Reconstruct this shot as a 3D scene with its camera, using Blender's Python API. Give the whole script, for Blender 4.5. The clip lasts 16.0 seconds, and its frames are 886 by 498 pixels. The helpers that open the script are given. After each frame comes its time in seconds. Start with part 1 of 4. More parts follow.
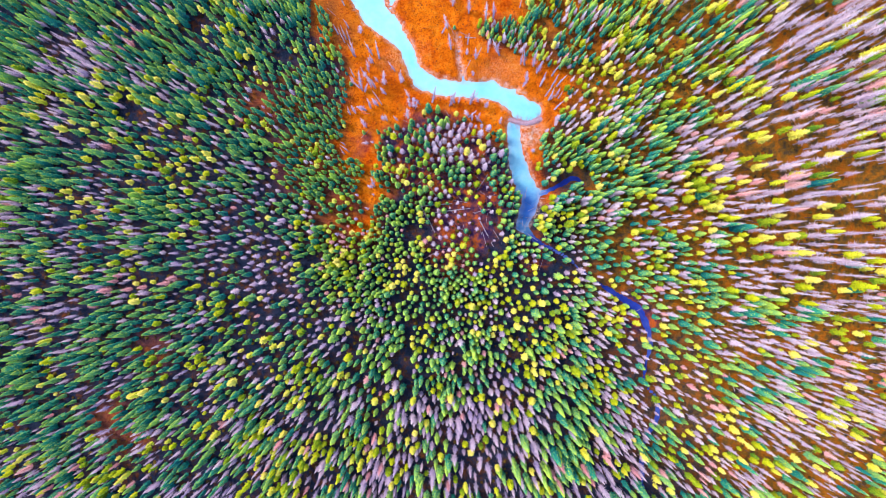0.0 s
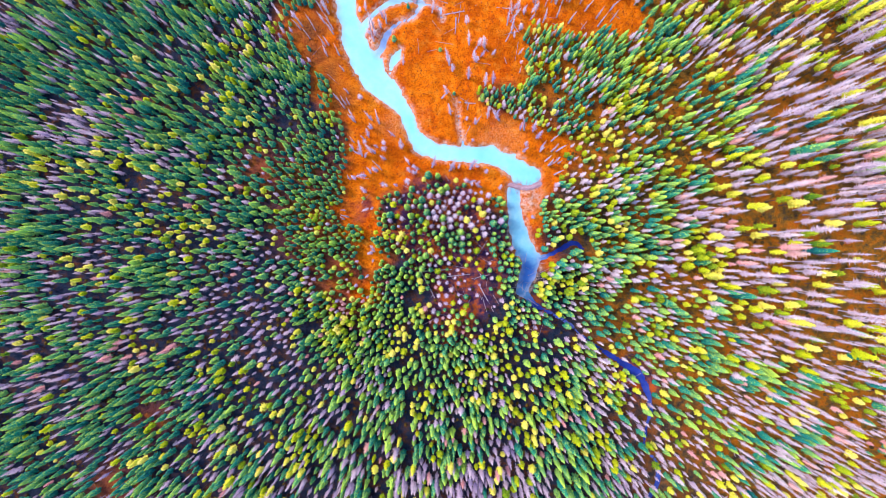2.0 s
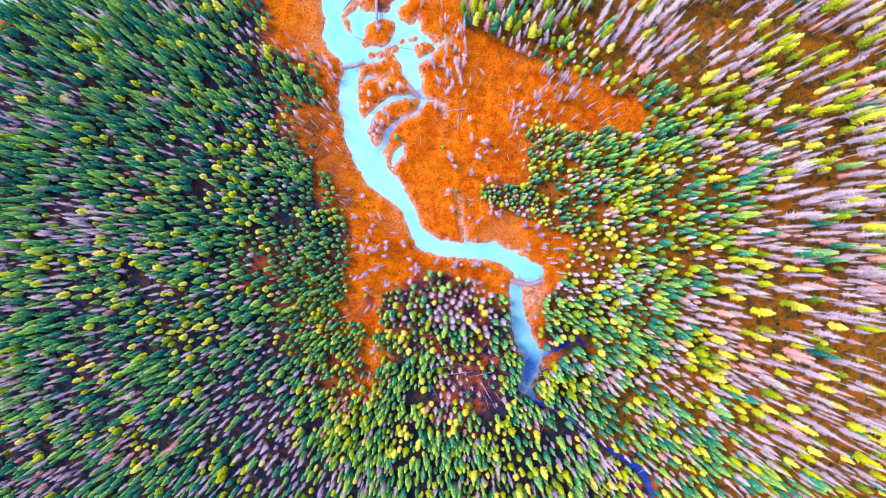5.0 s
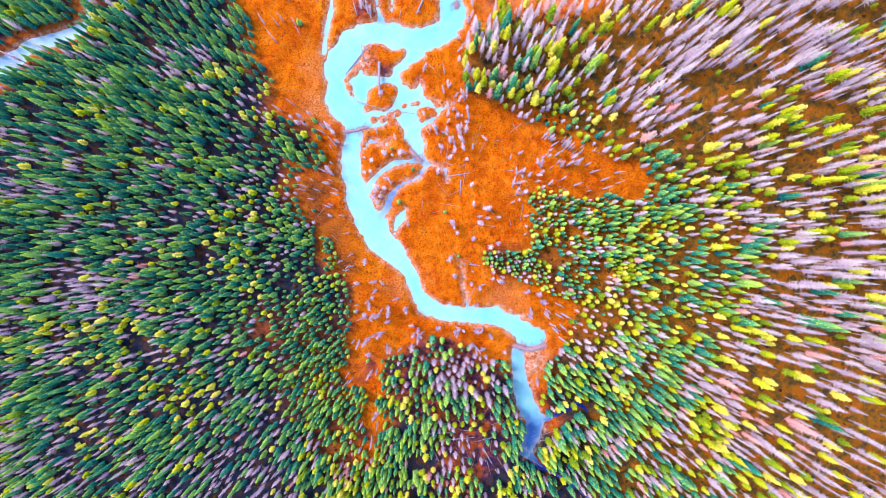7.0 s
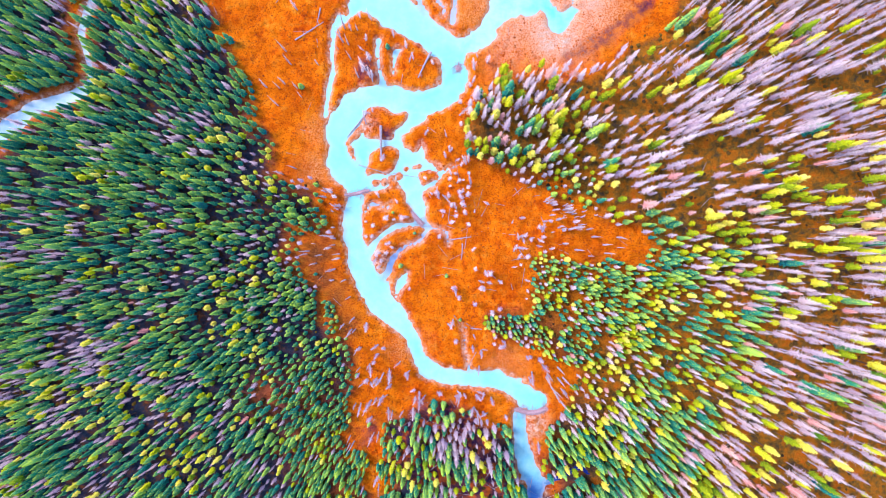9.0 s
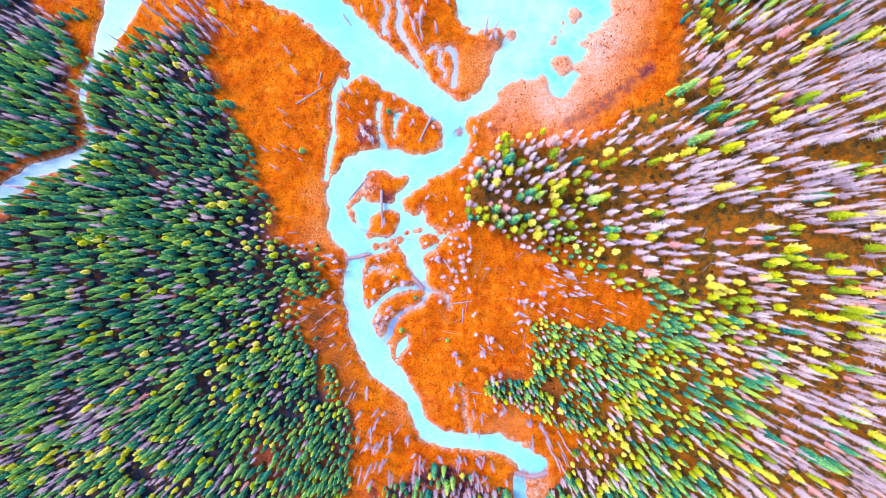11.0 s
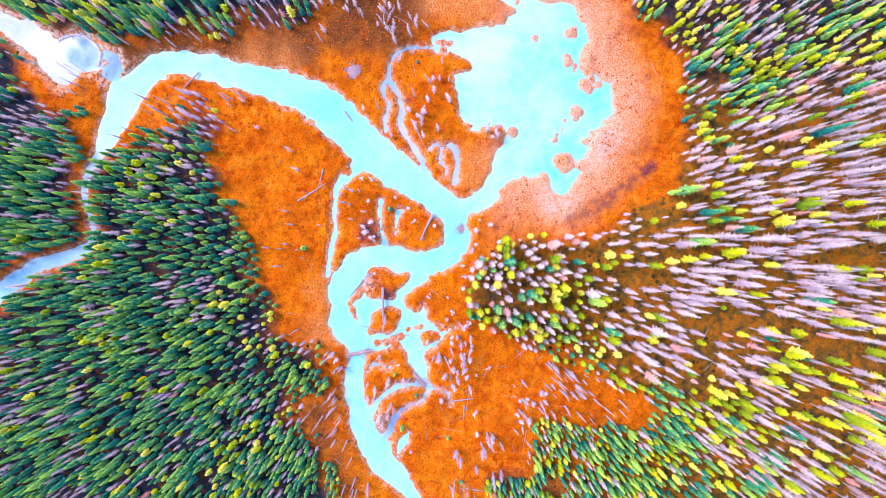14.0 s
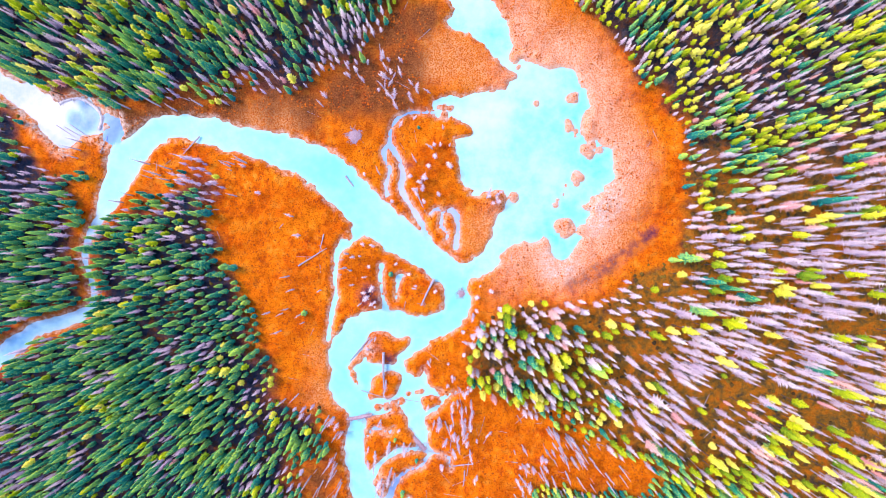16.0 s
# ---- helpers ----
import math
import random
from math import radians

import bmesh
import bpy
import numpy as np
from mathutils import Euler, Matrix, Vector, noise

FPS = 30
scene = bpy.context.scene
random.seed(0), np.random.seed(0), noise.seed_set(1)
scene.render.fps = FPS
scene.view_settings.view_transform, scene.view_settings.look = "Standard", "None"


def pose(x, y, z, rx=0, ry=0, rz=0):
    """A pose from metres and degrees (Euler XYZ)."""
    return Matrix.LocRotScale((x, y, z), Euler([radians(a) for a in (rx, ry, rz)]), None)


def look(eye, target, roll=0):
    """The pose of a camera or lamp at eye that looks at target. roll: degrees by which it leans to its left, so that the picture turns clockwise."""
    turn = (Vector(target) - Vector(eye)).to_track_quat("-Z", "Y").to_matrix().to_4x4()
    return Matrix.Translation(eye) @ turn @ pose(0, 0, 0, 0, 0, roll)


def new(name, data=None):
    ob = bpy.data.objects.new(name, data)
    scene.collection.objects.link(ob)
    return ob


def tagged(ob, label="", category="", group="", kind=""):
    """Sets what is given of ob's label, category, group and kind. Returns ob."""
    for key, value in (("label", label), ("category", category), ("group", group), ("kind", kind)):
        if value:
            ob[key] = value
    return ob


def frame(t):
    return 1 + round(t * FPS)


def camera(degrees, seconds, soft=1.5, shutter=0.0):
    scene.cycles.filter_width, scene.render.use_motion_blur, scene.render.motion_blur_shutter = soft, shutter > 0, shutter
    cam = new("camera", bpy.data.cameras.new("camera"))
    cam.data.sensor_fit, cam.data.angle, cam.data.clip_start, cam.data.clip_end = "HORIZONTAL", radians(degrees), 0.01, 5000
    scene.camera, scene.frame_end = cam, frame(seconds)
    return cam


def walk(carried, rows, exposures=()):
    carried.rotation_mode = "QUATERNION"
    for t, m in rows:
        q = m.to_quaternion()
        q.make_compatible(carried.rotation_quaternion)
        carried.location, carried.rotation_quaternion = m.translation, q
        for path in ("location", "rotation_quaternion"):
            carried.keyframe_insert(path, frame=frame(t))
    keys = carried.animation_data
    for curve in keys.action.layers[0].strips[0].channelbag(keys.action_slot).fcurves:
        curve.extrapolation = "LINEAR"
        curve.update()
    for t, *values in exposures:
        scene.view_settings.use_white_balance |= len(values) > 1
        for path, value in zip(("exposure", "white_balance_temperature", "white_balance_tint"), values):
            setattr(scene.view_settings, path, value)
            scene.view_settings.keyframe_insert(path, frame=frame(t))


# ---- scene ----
# A beaver meadow with a milky river and a pond in a dying conifer forest, seen from straight above.
# ---- camera and its way ----
cam = camera(90.1, 16.0, soft=0.9)
METRES, EYE, TILT, LEAN, TURN = 138.8, 120.0, 0.0, 0.0, 131.6
ROWS = [
    (0.0, 0.0, 0.0, 0.0, -131.78, -90.37, 0.41),
    (0.5, 0.0237, -0.0211, -0.0002, -131.82, -90.34, 0.41),
    (1.0, 0.0467, -0.0412, -0.0002, -131.85, -90.28, 0.36),
    (1.5, 0.0701, -0.0627, -0.0005, -131.86, -90.3, 0.38),
    (2.0, 0.0931, -0.0828, -0.0007, -131.87, -90.25, 0.38),
    (2.5, 0.1165, -0.1033, -0.0009, -131.89, -90.21, 0.38),
    (3.0, 0.1407, -0.1242, -0.0012, -131.87, -90.26, 0.37),
    (3.5, 0.1633, -0.1441, -0.0013, -131.87, -90.2, 0.4),
    (4.0, 0.187, -0.1646, -0.0016, -131.85, -90.21, 0.42),
    (6.5, 0.3069, -0.2673, -0.0029, -131.71, -90.34, 0.56),
    (7.0, 0.331, -0.2878, -0.0031, -131.7, -90.31, 0.57),
    (7.5, 0.3548, -0.3083, -0.0035, -131.67, -90.33, 0.6),
    (8.0, 0.3784, -0.3284, -0.0039, -131.65, -90.33, 0.62),
    (8.5, 0.4022, -0.3493, -0.0043, -131.63, -90.4, 0.64),
    (9.0, 0.425, -0.3688, -0.0045, -131.62, -90.37, 0.64),
    (11.5, 0.5422, -0.4724, -0.0056, -131.52, -90.45, 0.72),
    (12.0, 0.5656, -0.4928, -0.0059, -131.51, -90.44, 0.73),
    (12.5, 0.5886, -0.5134, -0.0062, -131.5, -90.44, 0.76),
    (13.0, 0.6124, -0.5335, -0.0066, -131.47, -90.44, 0.75),
    (13.5, 0.6357, -0.554, -0.0069, -131.46, -90.44, 0.77),
    (14.0, 0.6598, -0.5745, -0.0071, -131.42, -90.41, 0.78),
    (14.5, 0.6835, -0.5948, -0.0075, -131.39, -90.4, 0.79),
    (15.0, 0.7067, -0.615, -0.0077, -131.36, -90.37, 0.8),
    (15.5, 0.7306, -0.6355, -0.008, -131.35, -90.39, 0.79),
    (16.0, 0.7546, -0.6561, -0.0083, -131.32, -90.39, 0.78),
]
walk(cam, [(t, pose(0, 0, EYE, TILT, LEAN, TURN) @ pose(METRES * x, METRES * y, METRES * z, 90 + pitch, roll, yaw)) for t, x, y, z, yaw, pitch, roll in ROWS],
     exposures=[(0.0, 1.16), (8.0, 1.22), (16.0, 1.29)])

# ---- light: a bright, thinly veiled sky, the sun behind it to the north-west ----
SUN_HEIGHT, SUN_FROM = 46.0, 156.0  # degrees above the horizon; degrees counter-clockwise from +x
world = bpy.data.worlds.new("sky")
scene.world = world
world.use_nodes = True
sky_nodes = world.node_tree.nodes
sky = sky_nodes.new("ShaderNodeTexSky")
sky.sky_type = "NISHITA"
sky.sun_disc = False
sky.sun_elevation = radians(SUN_HEIGHT)
sky.sun_rotation = radians(90 - SUN_FROM)
sky.air_density, sky.dust_density, sky.ozone_density = 1.0, 0.4, 1.2
sky_nodes["Background"].inputs["Strength"].default_value = 0.17
world.node_tree.links.new(sky.outputs[0], sky_nodes["Background"].inputs["Color"])

sun = new("sun", bpy.data.lights.new("sun", "SUN"))
sun.data.energy, sun.data.angle, sun.data.color = 1.7, radians(24), (1.0, 0.92, 0.84)
ce, se = math.cos(radians(SUN_HEIGHT)), math.sin(radians(SUN_HEIGHT))
sun_way = Vector((ce * math.cos(radians(SUN_FROM)), ce * math.sin(radians(SUN_FROM)), se))
sun.matrix_world = look(sun_way * 400, (0, 0, 0))

# ---- materials ----


def material(name, rough=0.9, spec=0.2):
    m = bpy.data.materials.new(name)
    m.use_nodes = True
    b = m.node_tree.nodes["Principled BSDF"]
    b.inputs["Roughness"].default_value = rough
    b.inputs["Specular IOR Level"].default_value = spec
    return m, m.node_tree.nodes, m.node_tree.links, b


def node(nodes, kind, **kw):
    n = nodes.new(kind)
    for k, v in kw.items():
        n.inputs[k.replace("_", " ")].default_value = v
    return n


def ramp(nodes, links, source, stops):
    n = nodes.new("ShaderNodeValToRGB")
    links.new(source, n.inputs[0])
    e = n.color_ramp.elements
    while len(e) < len(stops):
        e.new(0.5)
    for el, (p, c) in zip(e, stops):
        el.position, el.color = p, (*c, 1)
    return n.outputs[0]


def blend(nodes, links, fac, a, b, kind="MIX"):
    n = nodes.new("ShaderNodeMix")
    n.data_type, n.blend_type = "RGBA", kind
    for sock, v in ((n.inputs[0], fac), (n.inputs[6], a), (n.inputs[7], b)):
        if isinstance(v, (int, float)):
            sock.default_value = v
        elif isinstance(v, tuple):
            sock.default_value = (*v, 1)
        else:
            links.new(v, sock)
    return n.outputs[2]


def maths(nodes, links, op, a, b=0.0, clamp=False):
    n = nodes.new("ShaderNodeMath")
    n.operation, n.use_clamp = op, clamp
    for sock, v in zip(n.inputs, (a, b)):
        if isinstance(v, (int, float)):
            sock.default_value = v
        else:
            links.new(v, sock)
    return n.outputs[0]


def place(nodes):
    return nodes.new("ShaderNodeNewGeometry").outputs["Position"]


def noise_at(nodes, links, scale, detail=3.0, rough=0.55, pos=None):
    n = node(nodes, "ShaderNodeTexNoise", Scale=scale, Detail=detail, Roughness=rough)
    links.new(pos or place(nodes), n.inputs["Vector"])
    return n.outputs["Fac"]


def bumped(nodes, links, b, height, strength, distance):
    n = node(nodes, "ShaderNodeBump", Strength=strength, Distance=distance)
    links.new(height, n.inputs["Height"])
    links.new(n.outputs[0], b.inputs["Normal"])


def foliage_material(name, dark, mid, light, tip_gain=0.5, tree_gain=0.62, bough=0.26):
    """Needles or dead twigs: one tone a tree (attribute or object colour), a smaller change from branch to branch, and
    painted light: dark low and inside, pale at the upper tips.
    """
    m, nodes, links, b = material(name, 0.75, 0.15)
    tone = nodes.new("ShaderNodeAttribute")
    tone.attribute_name = "tone"
    tip = nodes.new("ShaderNodeAttribute")
    tip.attribute_name = "tip"
    info = nodes.new("ShaderNodeObjectInfo")
    island = nodes.new("ShaderNodeNewGeometry").outputs["Random Per Island"]
    single = maths(nodes, links, "LESS_THAN", tone.outputs["Fac"], 0.001)
    own = maths(nodes, links, "MULTIPLY", info.outputs["Color"], single)
    t = maths(nodes, links, "ADD", tone.outputs["Fac"], own)
    t = maths(nodes, links, "MULTIPLY", t, tree_gain)
    isl = maths(nodes, links, "MULTIPLY", island, bough)
    t = maths(nodes, links, "ADD", t, isl)
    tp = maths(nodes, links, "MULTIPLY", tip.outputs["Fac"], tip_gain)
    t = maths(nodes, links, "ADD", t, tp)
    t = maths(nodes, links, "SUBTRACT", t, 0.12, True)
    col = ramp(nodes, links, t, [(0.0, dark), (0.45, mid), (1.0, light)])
    links.new(col, b.inputs["Base Color"])
    return m


def bark_material(name, dark, light):
    m, nodes, links, b = material(name, 0.9, 0.1)
    n = noise_at(nodes, links, 6.0, 4.0, 0.7)
    links.new(ramp(nodes, links, n, [(0.3, dark), (0.7, light)]), b.inputs["Base Color"])
    bumped(nodes, links, b, n, 0.6, 0.05)
    return m


# dark colours hold the painted shade of low boughs, light ones the lit tops
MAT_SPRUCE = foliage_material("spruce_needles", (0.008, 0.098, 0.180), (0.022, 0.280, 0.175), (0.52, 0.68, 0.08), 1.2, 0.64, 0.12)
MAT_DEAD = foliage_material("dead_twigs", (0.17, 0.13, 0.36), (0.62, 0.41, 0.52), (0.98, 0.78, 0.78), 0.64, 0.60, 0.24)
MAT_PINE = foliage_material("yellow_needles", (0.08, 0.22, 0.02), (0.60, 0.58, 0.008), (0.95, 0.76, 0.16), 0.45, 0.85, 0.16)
MAT_RED = foliage_material("red_needles", (0.42, 0.15, 0.20), (0.82, 0.36, 0.36), (0.94, 0.62, 0.54), 0.4)
MAT_BARK = bark_material("brown_bark", (0.07, 0.035, 0.03), (0.20, 0.12, 0.10))
MAT_GREY = bark_material("grey_dead_wood", (0.30, 0.24, 0.34), (0.62, 0.52, 0.62))
MAT_LOG = bark_material("weathered_log", (0.24, 0.17, 0.24), (0.60, 0.47, 0.55))
MAT_SILT = bark_material("dry_silt", (0.50, 0.40, 0.48), (0.85, 0.74, 0.78))
MAT_STICK = bark_material("dam_sticks", (0.26, 0.12, 0.17), (0.66, 0.44, 0.50))


def ground_material():
    m, nodes, links, b = material("bog_and_forest_floor", 0.95, 0.05)
    pos = place(nodes)
    zone = {}
    for key in ("sedge", "mat", "bruise", "umber", "bank", "dry", "shore"):
        a = nodes.new("ShaderNodeAttribute")
        a.attribute_name = key
        zone[key] = a.outputs["Fac"]
    big = noise_at(nodes, links, 0.06, 3.0, 0.6, pos)
    mid = noise_at(nodes, links, 0.42, 5.0, 0.65, pos)
    fine = noise_at(nodes, links, 2.6, 4.0, 0.65, pos)
    sedge = ramp(nodes, links, mid, [(0.36, (0.52, 0.06, 0.006)), (0.45, (0.90, 0.15, 0.003)), (0.54, (0.97, 0.21, 0.005)), (0.64, (0.98, 0.31, 0.03))])
    gold = ramp(nodes, links, fine, [(0.3, (0.74, 0.12, 0.003)), (0.7, (0.96, 0.27, 0.006))])
    warm = ramp(nodes, links, big, [(0.38, (0.1, 0.1, 0.1)), (0.60, (0.8, 0.8, 0.8))])
    sedge = blend(nodes, links, warm, sedge, gold)
    speck = ramp(nodes, links, fine, [(0.36, (0.48, 0.26, 0.34)), (0.48, (1, 1, 1))])
    sedge = blend(nodes, links, 0.7, sedge, speck, "MULTIPLY")
    rust = ramp(nodes, links, noise_at(nodes, links, 0.11, 4.0, 0.65, pos), [(0.40, (0.58, 0.30, 0.35)), (0.56, (1, 1, 1))])
    sedge = blend(nodes, links, 0.5, sedge, rust, "MULTIPLY")
    # brown floor litter; the navy shade between the trees is painted into its dark stops
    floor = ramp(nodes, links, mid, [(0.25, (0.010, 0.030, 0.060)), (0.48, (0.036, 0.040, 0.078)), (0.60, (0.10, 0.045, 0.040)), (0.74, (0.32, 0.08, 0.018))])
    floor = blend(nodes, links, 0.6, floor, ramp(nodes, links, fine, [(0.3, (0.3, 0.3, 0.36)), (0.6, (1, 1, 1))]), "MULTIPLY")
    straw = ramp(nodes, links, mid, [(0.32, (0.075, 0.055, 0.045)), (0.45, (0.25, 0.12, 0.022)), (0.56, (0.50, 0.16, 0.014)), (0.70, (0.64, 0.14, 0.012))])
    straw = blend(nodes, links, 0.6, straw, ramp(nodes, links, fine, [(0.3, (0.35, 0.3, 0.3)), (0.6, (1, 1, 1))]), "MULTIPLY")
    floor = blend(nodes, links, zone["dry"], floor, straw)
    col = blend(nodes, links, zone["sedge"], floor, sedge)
    brown = ramp(nodes, links, fine, [(0.32, (0.07, 0.024, 0.018)), (0.48, (0.20, 0.055, 0.018)), (0.66, (0.36, 0.12, 0.045))])
    col = blend(nodes, links, maths(nodes, links, "MULTIPLY", zone["umber"], 0.92), col, brown)
    bruised = ramp(nodes, links, mid, [(0.38, (0.060, 0.025, 0.085)), (0.49, (0.20, 0.055, 0.070)), (0.60, (0.60, 0.11, 0.022))])
    col = blend(nodes, links, zone["bruise"], col, bruised)
    cells = node(nodes, "ShaderNodeTexVoronoi", Scale=2.6)
    links.new(pos, cells.inputs["Vector"])
    reeds = ramp(nodes, links, cells.outputs["Distance"], [(0.12, (0.52, 0.085, 0.008)), (0.40, (0.70, 0.16, 0.02)), (0.66, (0.78, 0.31, 0.14))])
    patch = maths(nodes, links, "MULTIPLY", zone["mat"], maths(nodes, links, "ADD", mid, 0.3, True))
    col = blend(nodes, links, patch, col, reeds)
    pale = ramp(nodes, links, cells.outputs["Distance"], [(0.10, (0.82, 0.16, 0.04)), (0.35, (0.90, 0.28, 0.13)), (0.6, (0.93, 0.46, 0.33))])
    col = blend(nodes, links, maths(nodes, links, "MULTIPLY", zone["shore"], maths(nodes, links, "ADD", mid, 0.3, True)), col, pale)
    silt = ramp(nodes, links, fine, [(0.35, (0.70, 0.33, 0.20)), (0.65, (0.90, 0.70, 0.66))])
    rim = maths(nodes, links, "MULTIPLY", zone["bank"], ramp(nodes, links, noise_at(nodes, links, 0.9, 4.0, 0.7, pos), [(0.40, (0.06, 0.06, 0.06)), (0.60, (0.75, 0.75, 0.75))]), True)
    col = blend(nodes, links, rim, col, silt)
    links.new(col, b.inputs["Base Color"])
    both = maths(nodes, links, "ADD", fine, maths(nodes, links, "MULTIPLY", mid, 0.8))
    bumped(nodes, links, b, both, 0.9, 0.7)
    return m


WATER_COLOURS = {  # deep, middle and pale
    "river": ((0.20, 0.60, 0.68), (0.30, 0.66, 0.72), (0.44, 0.71, 0.75)),
    "pond": ((0.15, 0.58, 0.66), (0.36, 0.68, 0.73), (0.54, 0.73, 0.76)),
    "tail_water": ((0.05, 0.16, 0.52), (0.20, 0.52, 0.70), (0.38, 0.66, 0.75)),
    "creek": ((0.012, 0.02, 0.18), (0.025, 0.05, 0.36), (0.10, 0.14, 0.50)),
    "west_creek": ((0.12, 0.30, 0.58), (0.30, 0.50, 0.70), (0.50, 0.62, 0.72)),
    # silty water with the whitish sun glint painted into its middle and pale colours
    "bay": ((0.30, 0.36, 0.62), (0.52, 0.47, 0.60), (0.64, 0.56, 0.63)),
    "bay_pool": ((0.03, 0.12, 0.58), (0.10, 0.22, 0.54), (0.26, 0.38, 0.52)),
    "rill": ((0.20, 0.34, 0.62), (0.34, 0.40, 0.62), (0.50, 0.48, 0.64)),
}


def water_material():
    """Milky water; the bodies of water run into one another."""
    m, nodes, links, b = material("milky_water", 0.25, 0.09)
    pos = place(nodes)
    big = noise_at(nodes, links, 0.045, 2.0, 0.5, pos)
    small = noise_at(nodes, links, 0.35, 4.0, 0.6, pos)
    f = maths(nodes, links, "ADD", maths(nodes, links, "MULTIPLY", big, 0.7), maths(nodes, links, "MULTIPLY", small, 0.3))
    col = None
    for key, (deep, mid, pale) in WATER_COLOURS.items():
        g = f
        if key == "tail_water":  # bluer downstream
            split = nodes.new("ShaderNodeSeparateXYZ")
            links.new(pos, split.inputs[0])
            down = node(nodes, "ShaderNodeMapRange", From_Min=5.0, From_Max=26.0, To_Min=-0.30, To_Max=0.10)
            links.new(split.outputs["Y"], down.inputs["Value"])
            g = maths(nodes, links, "ADD", f, down.outputs["Result"])
        one = ramp(nodes, links, g, [(0.34, deep), (0.5, mid), (0.66, pale)])
        if col is None:
            col = one
            continue
        share = nodes.new("ShaderNodeAttribute")
        share.attribute_name = key
        col = blend(nodes, links, share.outputs["Fac"], col, one)
    edge = nodes.new("ShaderNodeAttribute")
    edge.attribute_name = "shallow"
    silt = maths(nodes, links, "MULTIPLY", edge.outputs["Fac"], maths(nodes, links, "ADD", noise_at(nodes, links, 0.7, 4.0, 0.7, pos), 0.1), True)
    col = blend(nodes, links, silt, col, (0.46, 0.48, 0.66))
    links.new(col, b.inputs["Base Color"])
    bumped(nodes, links, b, noise_at(nodes, links, 3.0, 2.0, 0.5, pos), 0.05, 0.05)
    return m


MAT_GROUND = ground_material()
MAT_WATER = water_material()
MAT_TUFT = foliage_material("sedge_tussocks", (0.30, 0.04, 0.006), (0.60, 0.10, 0.004), (0.78, 0.20, 0.01), 0.2)
MAT_SCRUB = foliage_material("forest_scrub", (0.03, 0.02, 0.012), (0.12, 0.06, 0.012), (0.26, 0.15, 0.015), 0.2)

# ---- the plan of the place, in metres: centre lines of the water with its width ----
RIVER_LOOP = [
    (-26.1, 95.9, 7.1), (-29.7, 99.8, 7.4), (-30.8, 105.9, 5.2), (-30.4, 111.3, 5.8), (-27.7, 115.7, 6.4),
    (-21.9, 118.1, 6.1), (-14.2, 117.7, 7.1), (-8.1, 116.9, 6.4), (-2.0, 119.0, 7.1), (1.1, 122.9, 6.7),
    (0.3, 127.5, 7.4), (-2.1, 132.0, 8.6), (-6.7, 135.8, 8.6), (-13.6, 140.3, 9.8), (-22.0, 146.4, 10.7),
]
RIVER_UPPER = [
    (-22.0, 146.4, 10.7), (-29.6, 154.0, 10.7), (-37.3, 160.5, 10.4), (-46.5, 164.1, 9.2), (-55.7, 166.8, 7.7),
    (-64.9, 169.1, 7.4), (-74.1, 170.6, 7.1), (-81.8, 169.2, 8.9), (-88.3, 163.4, 10.1), (-91.6, 156.1, 7.4),
    (-94.2, 149.2, 5.2),
]
WEST_CREEK = [
    (-94.2, 149.2, 4.6), (-97.0, 144.6, 3.1), (-99.6, 139.2, 2.8), (-100.4, 134.6, 2.0), (-98.9, 130.0, 1.8),
    (-97.9, 123.8, 2.3), (-100.4, 120.0, 3.4), (-106.7, 117.6, 3.7), (-114.5, 115.2, 4.3), (-122.3, 109.0, 5.2),
    (-131.7, 102.7, 5.8),
]
RIVER_LOWER = [
    (-26.0, 92.9, 5.2), (-26.5, 86.4, 5.1), (-26.1, 78.8, 5.1), (-23.5, 71.1, 6.7), (-20.6, 66.5, 8.0),
    (-17.4, 61.6, 7.7), (-13.5, 57.9, 5.5), (-10.4, 52.7, 4.6), (-8.8, 48.1, 4.1), (-5.9, 44.4, 4.6),
    (-0.8, 42.9, 4.6), (4.5, 42.4, 4.3), (9.9, 42.2, 4.9), (14.9, 41.4, 5.2), (19.0, 38.8, 6.1), (22.8, 36.0, 6.1),
]
RIVER_TAIL = [
    (18.2, 32.4, 3.4), (18.8, 26.6, 4.3), (19.6, 22.0, 4.8), (21.1, 17.4, 5.5), (22.9, 13.7, 4.9), (22.0, 9.7, 4.3),
    (20.6, 5.1, 4.0),
]
CREEK = [
    (20.9, 5.4, 2.8), (23.8, 1.6, 2.0), (28.4, -0.7, 1.4), (33.7, -4.1, 1.4), (39.1, -8.7, 1.4), (47.4, -14.2, 2.2),
    (53.2, -19.1, 2.4), (55.1, -26.8, 1.5), (53.5, -36.0, 1.3), (56.6, -41.4, 1.5), (57.1, -46.8, 1.9),
    (54.0, -52.1, 1.6), (52.8, -59.0, 1.5), (53.2, -68.3, 1.4), (52.0, -76.0, 1.4),
]
CREEK_ARM = [
    (23.7, 13.2, 1.7), (29.6, 15.8, 1.5), (34.7, 18.1, 1.8), (38.0, 15.8, 1.2),
]
BAY = [
    (-132.0, 189.0), (-124.5, 185.4), (-115.5, 181.9), (-111.2, 180.5), (-106.5, 177.4), (-102.4, 178.7),
    (-99.3, 178.0), (-96.7, 175.9), (-95.3, 173.6), (-95.4, 170.4), (-96.5, 168.4), (-100.1, 168.1), (-103.1, 166.4),
    (-105.3, 164.0), (-107.8, 164.9), (-110.1, 167.5), (-113.0, 170.4), (-117.1, 175.0), (-124.5, 180.5),
    (-132.0, 183.0),
]
